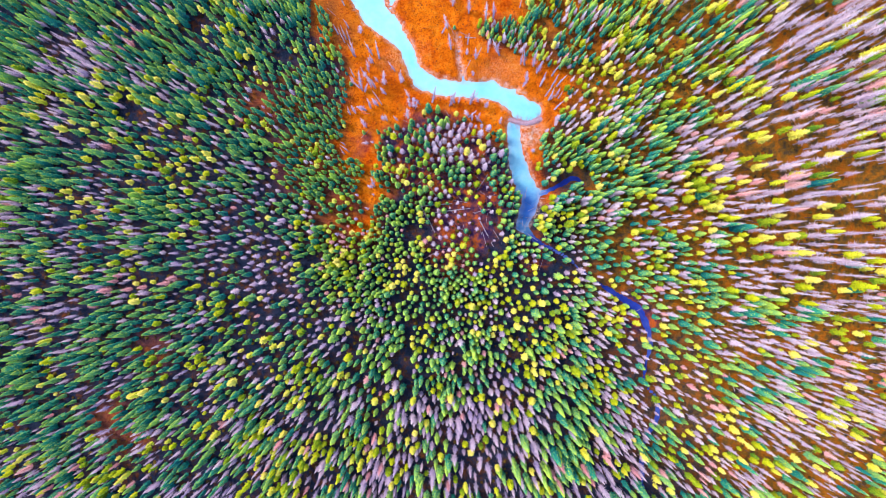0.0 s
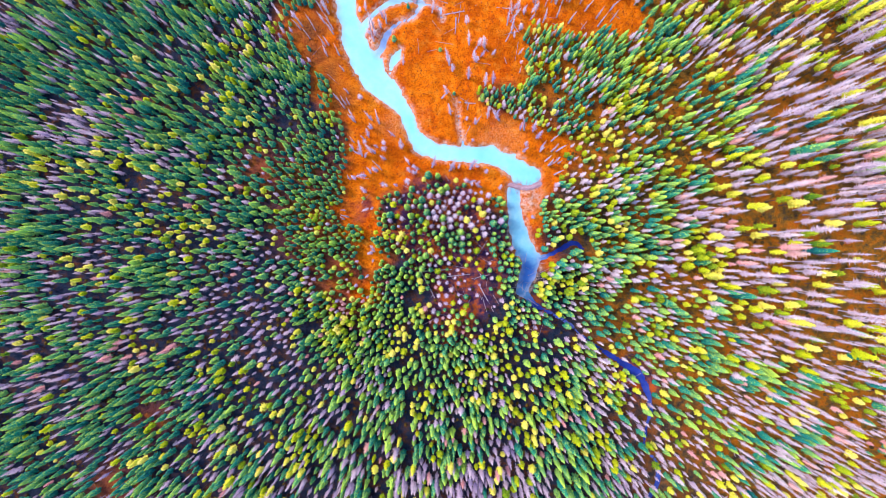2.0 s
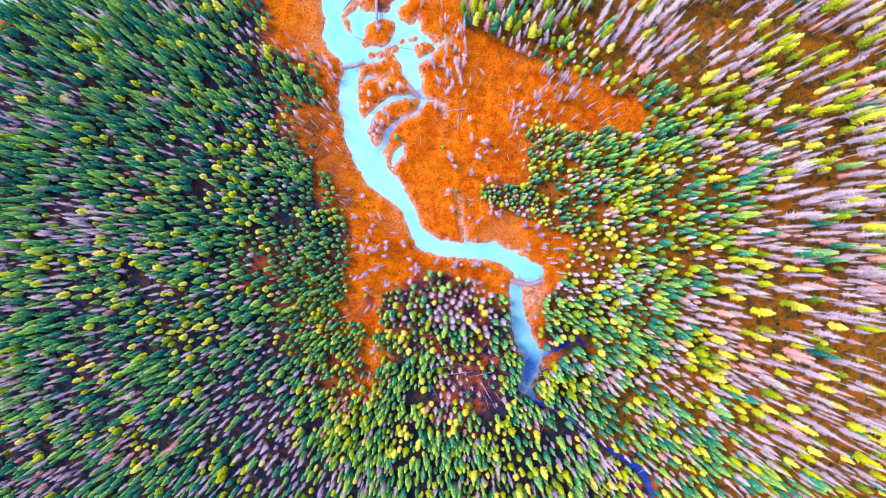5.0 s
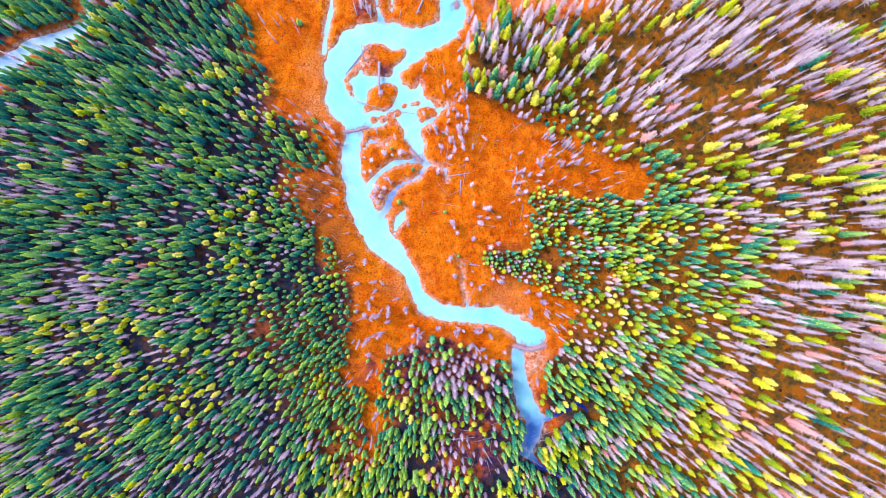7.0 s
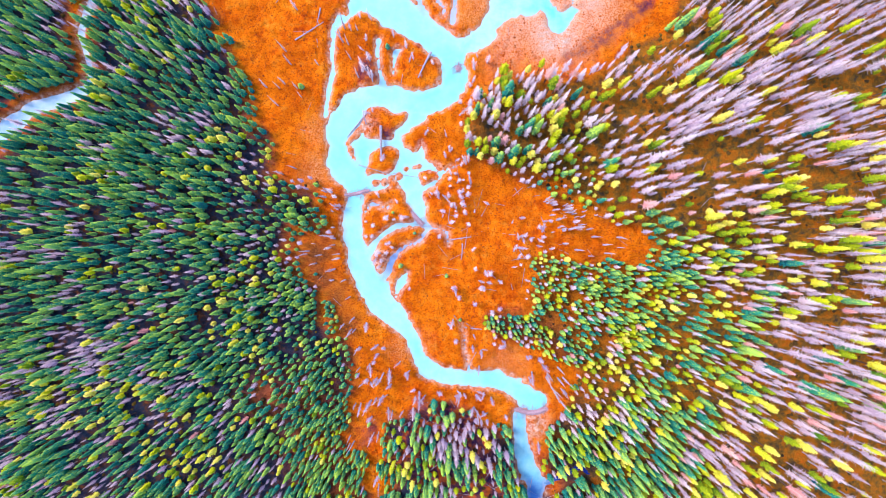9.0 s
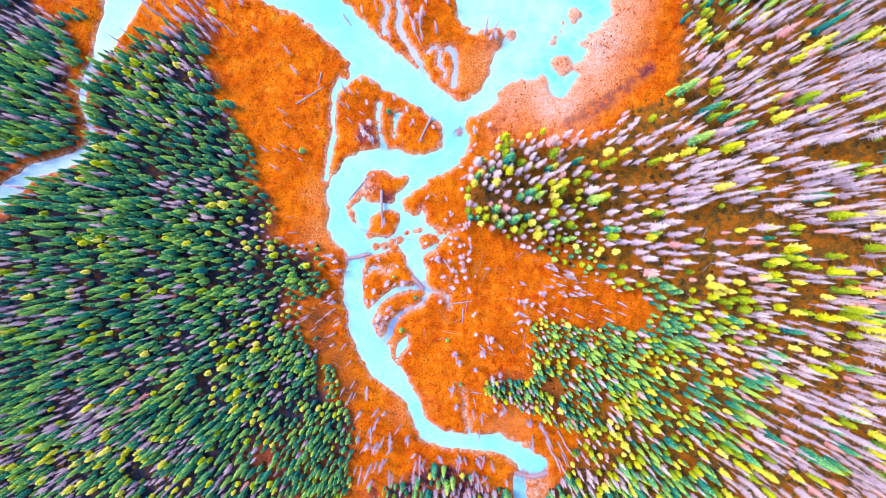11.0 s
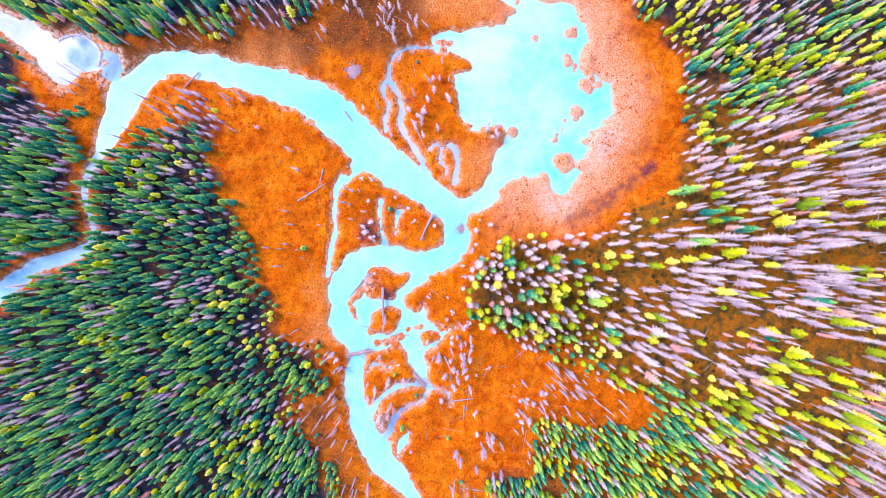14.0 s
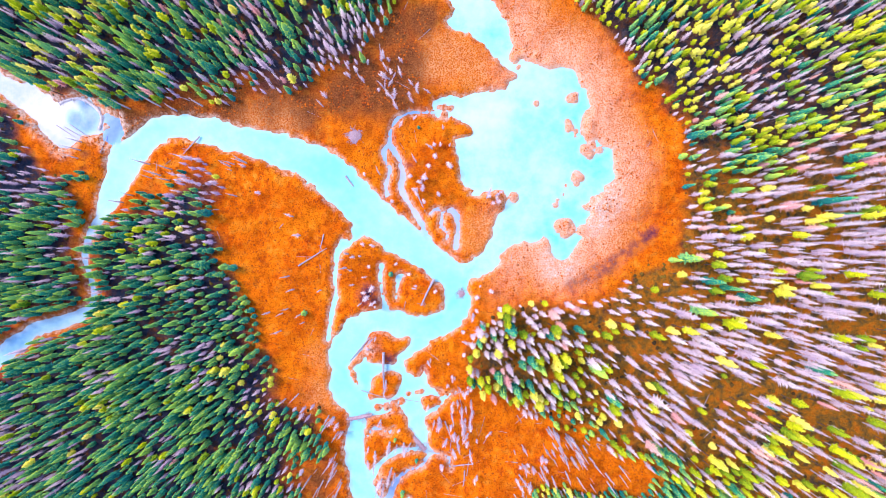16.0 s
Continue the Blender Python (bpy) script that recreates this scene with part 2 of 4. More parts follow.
BAY_POOL = [
    (-100.5, 176.3, 3.7), (-99.0, 174.8, 5.2), (-98.7, 172.6, 5.5), (-100.2, 170.8, 4.0), (-102.7, 172.6, 5.2),
]
SPIT = [
    (-90.6, 167.4, 1.2), (-89.1, 168.7, 2.0), (-86.9, 170.3, 2.3), (-84.5, 172.2, 2.5), (-82.6, 173.7, 2.5),
]
BAY_OUTLET = [
    (-94.3, 173.5, 2.5), (-92.5, 171.7, 3.7), (-91.4, 169.9, 3.4), (-92.8, 167.9, 5.2),
]
POOLS = [
    (-11.4, 98.3, 5.2), (-11.6, 95.6, 5.2), (-9.8, 92.1, 5.0), (-8.8, 88.6, 4.3), (-8.6, 85.6, 3.4),
    (-7.1, 83.6, 1.8),
]
SHORT_CUT = [
    (-6.5, 84.0, 1.2), (-9.4, 84.0, 1.4), (-12.9, 83.8, 1.7), (-15.9, 82.9, 1.8), (-18.8, 80.8, 1.8),
    (-21.0, 78.3, 2.1), (-22.8, 75.1, 2.8),
]
RILL_WEST = [
    (-26.1, 142.9, 4.3), (-29.4, 139.6, 2.9), (-31.4, 137.0, 2.1), (-31.9, 133.5, 1.5), (-32.2, 128.9, 1.5),
    (-31.8, 125.5, 1.5), (-32.7, 121.6, 1.7), (-33.3, 117.9, 1.7), (-33.9, 113.6, 1.7),
]
RILL_POND = [
    (-4.5, 174.6, 1.8), (-8.3, 174.5, 1.4), (-10.6, 174.7, 1.2), (-13.1, 174.1, 1.2), (-15.3, 172.9, 1.4),
    (-16.8, 170.9, 1.4), (-17.5, 168.5, 1.4), (-17.4, 166.2, 2.0), (-16.0, 163.9, 1.8), (-14.7, 160.9, 1.8),
    (-14.0, 157.6, 2.0), (-14.1, 154.1, 1.8), (-12.4, 150.3, 1.6), (-10.0, 146.8, 1.6), (-8.4, 143.5, 2.0),
    (-7.8, 140.4, 2.3),
]
RILL_SIDE = [
    (-17.4, 166.7, 1.4), (-19.0, 164.5, 1.4), (-18.7, 161.8, 1.4), (-17.3, 159.1, 1.6), (-18.5, 155.4, 1.6),
    (-18.2, 152.5, 1.6),
]
RILL_MEADOW = [
    (-5.7, 83.2, 1.5), (-7.2, 81.7, 1.2), (-8.8, 79.2, 1.5), (-11.8, 78.3, 1.2), (-14.4, 76.6, 1.5),
    (-15.9, 74.4, 1.5), (-17.0, 71.6, 2.0), (-18.9, 69.0, 2.5),
]
RILL_INLET = [
    (2.7, 56.8, 0.6), (3.6, 53.8, 0.8), (3.6, 50.6, 0.9), (4.3, 47.5, 1.1), (4.6, 44.9, 1.4),
]
RILL_MID = [
    (-19.5, 133.4, 1.7), (-19.8, 131.2, 1.5), (-19.6, 128.2, 1.5), (-19.2, 125.2, 1.5), (-18.1, 121.0, 2.1),
]
RILL_MID_TWO = [
    (-13.9, 131.0, 1.4), (-14.9, 130.2, 2.1), (-15.4, 128.1, 1.1), (-15.5, 124.7, 0.8),
]
RILL_EAST = [
    (-5.2, 83.0, 1.2), (-3.0, 82.7, 1.0), (-1.3, 81.7, 1.2), (-0.7, 78.6, 0.8),
]
RILL_ISLE = [
    (-23.1, 87.5, 1.2), (-21.6, 89.3, 1.2), (-19.4, 89.0, 1.0), (-17.3, 88.4, 1.0), (-16.1, 89.6, 0.8),
]
MEADOW_POOL = [
    (-12.1, 70.7, 1.5), (-13.2, 68.7, 2.5), (-14.3, 66.4, 1.8), (-15.0, 64.4, 1.5),
]
MAZE = [
    (-4.4, 148.8, 1.8), (-3.3, 146.5, 1.6), (-3.7, 143.9, 1.6), (-2.0, 142.4, 1.4), (-2.3, 140.0, 1.2),
]
MAZE_WEST = [
    (-6.6, 147.3, 1.2), (-5.4, 148.5, 1.4), (-4.4, 148.8, 1.4),
]
MAZE_EAST = [
    (-3.3, 147.6, 1.6), (-0.9, 148.5, 2.0), (0.4, 146.7, 2.2), (1.1, 144.0, 1.8), (0.7, 141.2, 1.8),
    (0.4, 138.5, 1.6),
]
POOL_ARM = [
    (-4.9, 95.2, 2.5), (-3.0, 97.4, 1.8), (-1.1, 98.8, 1.2), (0.6, 99.6, 0.8),
]
# shore of the pond, and small isles as x, y, width
POND_WEST = [
    (-4.0, 213.7), (-2.4, 205.9), (-0.8, 201.9), (-2.6, 198.9), (-0.8, 196.8), (3.7, 195.0), (7.7, 192.6),
    (9.8, 189.6), (12.8, 186.9), (16.2, 184.5), (14.1, 182.8), (13.9, 180.5), (9.8, 181.0), (6.8, 180.5),
    (4.1, 179.2), (1.6, 178.7), (-1.0, 179.3), (-4.0, 178.1), (-6.2, 176.6), (-5.5, 174.5), (-6.1, 173.3),
    (-3.0, 172.5), (-0.7, 173.3), (1.6, 171.2), (5.1, 169.7), (3.6, 168.0), (-0.2, 167.4), (-0.2, 165.1),
    (0.6, 161.7), (1.4, 157.9), (2.4, 154.9), (6.2, 152.3), (8.5, 153.4), (12.3, 153.8), (13.8, 152.5), (13.7, 148.8),
    (11.5, 146.7), (10.5, 143.5), (9.0, 138.7), (7.1, 136.6), (4.4, 134.9), (1.8, 132.7),
]
POND_EAST = [
    (3.5, 130.0), (7.1, 130.7), (9.8, 131.6), (12.1, 134.0), (12.5, 135.8), (14.0, 137.7), (16.6, 139.8),
    (21.4, 139.8), (24.0, 140.7), (25.5, 139.8), (25.9, 137.1), (27.6, 135.2), (30.0, 135.2), (31.5, 137.7),
    (34.8, 141.4), (33.0, 142.7), (34.8, 144.7), (36.1, 146.5), (35.7, 148.0), (33.4, 148.8), (33.8, 150.3),
    (36.5, 150.9), (35.5, 152.7), (37.4, 152.3), (39.7, 153.6), (42.5, 156.5), (42.9, 159.8), (42.0, 163.7),
    (40.8, 165.2), (39.1, 166.4), (38.2, 167.6), (35.8, 167.8), (34.3, 169.3), (33.7, 171.2), (34.3, 173.6),
    (35.6, 175.4), (35.6, 178.1), (35.0, 180.6), (33.2, 182.7), (32.4, 185.2), (30.1, 186.3), (28.2, 187.0),
    (25.2, 186.3), (21.9, 187.2), (18.1, 188.4), (15.1, 188.4), (15.2, 192.9), (14.1, 197.1), (12.1, 201.0),
    (8.5, 205.8), (5.5, 213.7),
]
POND = POND_WEST + POND_EAST
POND_ISLES = [
    (31.7, 178.7, 2.3), (30.6, 178.4, 1.4), (21.8, 177.1, 1.2), (30.2, 172.0, 1.4), (30.4, 170.5, 1.7),
    (32.4, 169.3, 1.2), (32.2, 168.4, 1.1), (34.9, 164.9, 3.1), (36.4, 165.8, 2.8), (36.1, 163.7, 2.3),
    (38.5, 164.6, 2.0), (32.4, 158.4, 1.5), (32.1, 156.8, 2.0), (32.4, 155.6, 1.1), (33.6, 157.1, 1.4),
    (27.5, 151.3, 1.1), (27.2, 150.0, 1.1), (29.7, 155.1, 0.8), (28.9, 152.8, 0.6), (28.2, 144.1, 3.1),
    (30.1, 144.4, 3.1), (31.5, 143.5, 2.1), (29.4, 142.1, 1.8), (34.0, 143.3, 2.3), (15.9, 152.0, 2.5),
    (-4.0, 175.7, 0.9), (-3.1, 173.9, 1.5), (-1.4, 172.1, 1.4), (-4.5, 172.2, 0.8), (-2.5, 170.6, 1.2),
]
POND_FRINGE = [
    (0.1, 169.7, 1.5), (-2.8, 176.0, 0.8), (-1.2, 175.7, 0.8), (0.2, 172.2, 0.9), (-0.7, 168.5, 1.2),
    (17.0, 186.6, 1.1), (15.5, 190.3, 1.5), (16.1, 188.1, 1.2), (15.8, 195.3, 1.5), (15.0, 198.6, 1.4),
    (-6.9, 201.6, 1.8), (-4.6, 200.4, 2.1), (-8.1, 198.6, 1.8), (-5.3, 197.4, 1.5), (-9.6, 202.9, 1.5),
    (36.5, 174.5, 1.5),
]
LOOP_ISLES = [
    (-29.1, 142.0, 2.5), (-28.2, 141.1, 1.2), (-16.0, 96.3, 1.4), (-14.0, 97.0, 1.2), (-8.7, 99.5, 1.4),
    (-9.9, 99.2, 0.9), (-12.2, 99.0, 0.9), (-4.1, 100.5, 1.5), (-3.2, 99.3, 1.4), (-18.1, 95.2, 1.5),
    (-20.2, 95.2, 1.5), (-15.5, 94.3, 2.5),
]
# the pool inside the river's loop, with its isles and a hook of silt
LOOP_POOL = [
    (-32.4, 113.7), (-30.8, 116.0), (-24.7, 117.5), (-15.6, 118.4), (-10.3, 115.4), (-6.5, 112.9), (-9.8, 109.7),
    (-12.7, 107.7), (-12.4, 105.4), (-10.2, 103.5), (-9.2, 104.4), (-8.3, 106.2), (-7.0, 104.7), (-6.9, 102.9),
    (-6.1, 101.1), (-4.1, 100.2), (-2.6, 98.7), (-4.1, 95.3), (-5.6, 93.3), (-8.6, 92.5), (-10.2, 93.3),
    (-11.7, 94.3), (-14.7, 94.0), (-18.5, 93.2), (-22.4, 92.8), (-26.9, 93.0), (-29.1, 94.3), (-30.8, 99.6),
    (-33.4, 106.0), (-33.7, 110.6),
]
ISLE_NORTH = [
    (-23.2, 112.8), (-22.3, 114.8), (-19.7, 115.6), (-17.1, 115.0), (-16.0, 113.8), (-12.2, 114.3), (-11.9, 112.3),
    (-13.7, 110.5), (-15.4, 109.5), (-15.6, 107.2), (-17.1, 106.8), (-19.8, 107.2), (-21.7, 107.0), (-23.2, 107.9),
    (-23.8, 109.2), (-26.2, 106.8), (-27.8, 106.1), (-27.3, 107.6), (-24.7, 110.4),
]
ISLE_SOUTH = [
    (-21.6, 103.5), (-17.1, 104.9), (-14.9, 104.5), (-13.9, 102.7), (-15.1, 100.4), (-16.4, 98.5), (-18.0, 97.6),
    (-20.1, 97.9), (-22.4, 97.6), (-22.8, 98.5), (-22.2, 100.8),
]
ISLE_EAST = [
    (-8.7, 97.9), (-6.7, 98.5), (-4.7, 98.2), (-3.6, 96.8), (-5.2, 95.5), (-7.6, 94.5), (-8.5, 95.9),
]
HOOK = [
    (-28.0, 105.7, 0.6), (-27.0, 103.9, 0.8), (-26.3, 102.2, 0.8), (-25.2, 100.7, 0.6),
]
# edge of the open bog, all round
MEADOW_EAST = [
    (27.6, 213.6), (30.7, 204.6), (41.3, 193.3), (51.9, 179.8), (58.2, 168.5), (60.0, 155.0), (59.6, 144.5),
    (56.7, 138.4), (44.7, 130.8), (38.8, 124.7), (29.7, 124.4), (18.4, 124.3), (10.4, 122.2), (4.1, 113.8),
    (2.9, 106.2), (6.4, 100.2), (15.6, 96.1), (24.0, 92.6), (30.8, 89.5), (41.4, 84.9), (49.0, 82.6), (50.5, 75.0),
    (36.9, 75.4), (27.0, 74.3), (21.7, 77.4),
]
MEADOW_SOUTH = [
    (20.6, 63.2), (9.2, 61.0), (7.6, 55.7), (16.8, 51.0), (25.9, 49.5), (31.5, 47.0), (30.7, 42.5), (29.1, 37.1),
    (26.8, 33.3), (25.0, 30.3), (23.9, 25.7), (23.7, 21.1), (24.6, 14.7), (22.0, 15.7), (20.5, 29.0), (16.9, 29.5),
    (11.5, 31.5), (4.5, 36.6), (-3.7, 37.3), (-9.9, 34.2), (-17.0, 32.8), (-20.0, 30.5), (-19.6, 27.1), (-18.0, 23.6),
    (-18.9, 20.5), (-19.0, 12.1), (-19.8, 4.0), (-22.8, 5.5), (-22.3, 15.2), (-23.1, 22.8), (-26.5, 24.2),
    (-28.0, 27.4), (-25.9, 30.5), (-25.9, 36.6), (-26.2, 44.3), (-26.8, 51.9), (-29.1, 59.7), (-35.2, 67.4),
    (-38.2, 72.8),
]
MEADOW_NORTH = [
    (-41.6, 78.2), (-34.7, 84.4), (-33.2, 92.9), (-37.9, 96.4), (-47.8, 99.6), (-49.7, 107.3), (-52.2, 114.9),
    (-56.8, 128.7), (-58.7, 134.8), (-63.6, 145.5), (-63.0, 156.0), (-70.0, 162.0), (-76.5, 157.0), (-86.5, 148.4),
    (-91.9, 145.3), (-93.9, 154.5), (-90.3, 165.3), (-97.3, 175.6), (-90.0, 174.4), (-81.6, 176.7), (-72.3, 177.5),
    (-61.6, 177.5), (-50.9, 179.4), (-43.3, 180.2), (-34.9, 181.7), (-31.1, 184.0), (-25.0, 186.6), (-22.7, 188.8),
    (-20.2, 193.8), (-17.2, 197.4), (-13.7, 202.0), (-11.7, 205.9), (-9.3, 213.7),
]
SHORE_WEST = [
    (-98.9, 166.8, 9.8), (-97.0, 160.6, 9.8), (-98.9, 153.8, 8.3), (-96.1, 170.6, 7.7), (-105.1, 163.7, 8.6),
    (-128.4, 179.8, 4.6), (-114.4, 169.0, 3.1), (-106.6, 164.5, 6.1), (-100.4, 160.6, 6.1), (-97.3, 154.5, 4.6),
    (-98.1, 148.4, 3.1),
]
# reed beds, bare dark ground and glades in the forest as x, y, width
MATS = [
    (23.6, 133.7, 13.8), (32.7, 134.5, 9.2), (41.7, 141.4, 13.8), (46.1, 151.9, 10.7), (46.7, 162.5, 9.2),
    (42.9, 171.5, 12.3), (38.3, 182.0, 12.3), (29.3, 192.6, 13.8), (21.7, 200.1, 10.7), (-0.9, 188.1, 16.9),
    (6.7, 185.1, 9.2), (6.9, 144.2, 9.2), (5.4, 139.7, 7.7), (-53.4, 171.4, 9.2), (-46.5, 172.2, 6.1),
    (-32.5, 99.8, 7.7), (-34.1, 107.4, 7.7), (-36.3, 99.6, 9.2), (-31.7, 98.1, 6.1),
    (22.8, 34.2, 3.1), (-11.5, 51.2, 4.6), (13.7, 45.7, 6.1),
]
BRUISED = [
    (-2.2, 22.4, 26.1), (4.7, 7.0, 18.4), (1.6, -0.6, 13.8), (10.8, 14.7, 12.3), (50.5, -19.1, 12.3),
    (-22.8, 28.6, 4.6), (24.6, -2.2, 7.7), (-22.6, 125.8, 3.7),
    (-17.2, 107.6, 2.1), (-12.6, 159.8, 3.0),
]
CRIMSON = [
    (31.3, 128.8, 2.2), (35.1, 130.8, 2.6), (38.8, 132.6, 2.9), (42.6, 135.1, 2.9), (46.3, 138.1, 3.2), (49.3, 140.2, 3.2), (52.3, 142.7, 3.4),
]
BLEACHED = [
    (27.8, 134.6, 7.0), (37.5, 147.0, 6.0), (41.0, 150.5, 5.0), (-19.9, 71.5, 3.2), (-20.0, 74.2, 2.6), (-24.5, 111.8, 3.4),
    (20.4, 32.6, 3.0), (22.2, 30.3, 2.4),
]
UMBER = [
    (-13.0, 187.1, 15.0), (-19.0, 179.5, 15.3), (-29.7, 178.3, 12.0), (-9.0, 198.6, 12.0), (-16.1, 195.7, 12.0),
    (-40.4, 175.5, 12.0), (-49.6, 175.5, 12.0), (-60.0, 175.0, 11.0), (-70.0, 175.0, 9.0), (-80.0, 174.0, 9.0),
    (-88.0, 172.5, 8.0), (-23.6, 185.1, 11.0), (-35.0, 70.0, 5.0), (-36.5, 76.0, 5.0),
    (-32.0, 80.0, 4.0), (-31.0, 64.0, 4.0), (-27.5, 56.0, 3.0),
]
CLEARINGS = [
    (-90.5, -46.7, 6.1), (-79.5, -28.9, 5.2), (-85.1, -49.8, 4.6), (-49.7, 37.9, 4.6), (10.8, 0.9, 9.2),
    (-56.9, -5.1, 3.1), (61.2, 37.3, 5.2), (-117.0, 26.0, 4.6), (83.9, 28.1, 3.7), (-15.2, 13.2, 3.4),
    (-23.1, -34.4, 3.7), (-75.6, -23.5, 4.0), (111.2, 15.8, 6.1), (78.3, 117.6, 4.6), (90.2, 115.3, 3.8),
    (57.3, 124.4, 4.0), (81.5, 83.6, 4.3), (77.5, 144.5, 3.8), (79.6, 85.7, 3.8), (95.3, 155.1, 4.6),
    (-109.8, 128.4, 3.4),
]
COPSES = [
    (32.3, 69.0, 26.1), (20.2, 59.8, 16.9), (42.9, 64.4, 19.9), (-33.6, 24.0, 18.4), (-27.5, 8.7, 15.3),
    (-48.9, 37.9, 7.7), (-38.2, 39.4, 9.2), (-90.5, -46.7, 6.7), (-85.1, -50.6, 5.5), (-79.5, -28.9, 3.1),
]


def lattice(ix, iy, seed):
    h = (ix.astype(np.int64) * 374761393 + iy.astype(np.int64) * 668265263 + seed * 974634777) & 0xFFFFFFFF
    h = ((h ^ (h >> 13)) * 1274126177) & 0xFFFFFFFF
    return ((h ^ (h >> 16)) & 0xFFFF) / 65535.0


def grain(x, y, size, seed):
    """Smooth random values from 0 to 1 with lumps of about that size."""
    u, v = x / size, y / size
    iu, iv = np.floor(u), np.floor(v)
    fu, fv = u - iu, v - iv
    fu, fv = fu * fu * (3 - 2 * fu), fv * fv * (3 - 2 * fv)
    a, b = lattice(iu, iv, seed), lattice(iu + 1, iv, seed)
    c, d = lattice(iu, iv + 1, seed), lattice(iu + 1, iv + 1, seed)
    return (a + (b - a) * fu) * (1 - fv) + (c + (d - c) * fu) * fv


def smoothed(points, step=0.8, closed=False):
    """A Catmull-Rom curve through the points, in even steps."""
    p = np.array(points, float)
    n = len(p)
    out = []
    for i in range(n if closed else n - 1):
        if closed:
            a, b, c, d = p[i - 1], p[i], p[(i + 1) % n], p[(i + 2) % n]
        else:
            a, b, c, d = p[max(i - 1, 0)], p[i], p[i + 1], p[min(i + 2, n - 1)]
        k = max(2, int(np.hypot(*(c - b)[:2]) / step))
        for s in np.arange(k) / k:
            out.append(0.5 * (2 * b + (c - a) * s + (2 * a - 5 * b + 4 * c - d) * s * s + (3 * b - a - 3 * c + d) * s ** 3))
    if not closed:
        out.append(p[-1])
    return np.array(out)


def from_line(x, y, points, ragged, reach=14.0):
    """Distance from the ragged bank of a watercourse; below zero inside it."""
    c = smoothed(points)
    d = np.full(x.shape, reach)
    near = (x > c[:, 0].min() - reach) & (x < c[:, 0].max() + reach) & (y > c[:, 1].min() - reach) & (y < c[:, 1].max() + reach)
    px, py, best = x[near], y[near], np.full(int(near.sum()), reach)
    rag = ragged[near]
    for cx, cy, w in c:
        best = np.minimum(best, np.hypot(px - cx, py - cy) - w / 2 + min(0.75, 0.13 * w) * rag)
    d[near] = best
    return d


def from_discs(x, y, discs, reach=14.0):
    best = np.full(x.shape, reach)
    for cx, cy, w in discs:
        best = np.minimum(best, np.hypot(x - cx, y - cy) - w / 2)
    return best


def from_shore(x, y, outline, step=2.0, reach=70.0):
    """Signed distance from a closed outline, below zero inside; no farther than the reach."""
    c = smoothed(outline, step, True)
    near = (x > c[:, 0].min() - reach) & (x < c[:, 0].max() + reach) & (y > c[:, 1].min() - reach) & (y < c[:, 1].max() + reach)
    out = np.full(x.shape, reach)
    x, y = x[near], y[near]
    inside = np.zeros(x.shape, bool)
    best = np.full(x.shape, reach * reach)
    for (ax, ay), (bx, by) in zip(c, np.roll(c, -1, axis=0)):
        ex, ey = bx - ax, by - ay
        s = np.clip(((x - ax) * ex + (y - ay) * ey) / (ex * ex + ey * ey + 1e-9), 0, 1)
        best = np.minimum(best, (x - ax - s * ex) ** 2 + (y - ay - s * ey) ** 2)
        if ay != by:
            inside ^= ((ay > y) != (by > y)) & (x < ex * (y - ay) / (by - ay) + ax)
    out[near] = np.where(inside, -1, 1) * np.sqrt(best)
    return out


def ease(v, low, high):
    s = np.clip((v - low) / (high - low), 0, 1)
    return s * s * (3 - 2 * s)


WATERS = [
    ("river", [RIVER_LOOP, RIVER_UPPER, RIVER_LOWER, POOLS, SHORT_CUT, RILL_WEST,
               RILL_MID, RILL_MID_TWO, MEADOW_POOL, POOL_ARM]),
    ("pond", []),
    ("tail_water", [RIVER_TAIL]),
    ("creek", [CREEK, CREEK_ARM]),
    ("west_creek", [WEST_CREEK]),
    ("bay", []),
    ("bay_pool", [BAY_POOL, BAY_OUTLET]),
    ("rill", [RILL_POND, RILL_SIDE, RILL_INLET, RILL_MEADOW, RILL_EAST, RILL_ISLE, MAZE, MAZE_WEST, MAZE_EAST]),
]
BOG = MEADOW_EAST + MEADOW_SOUTH + MEADOW_NORTH


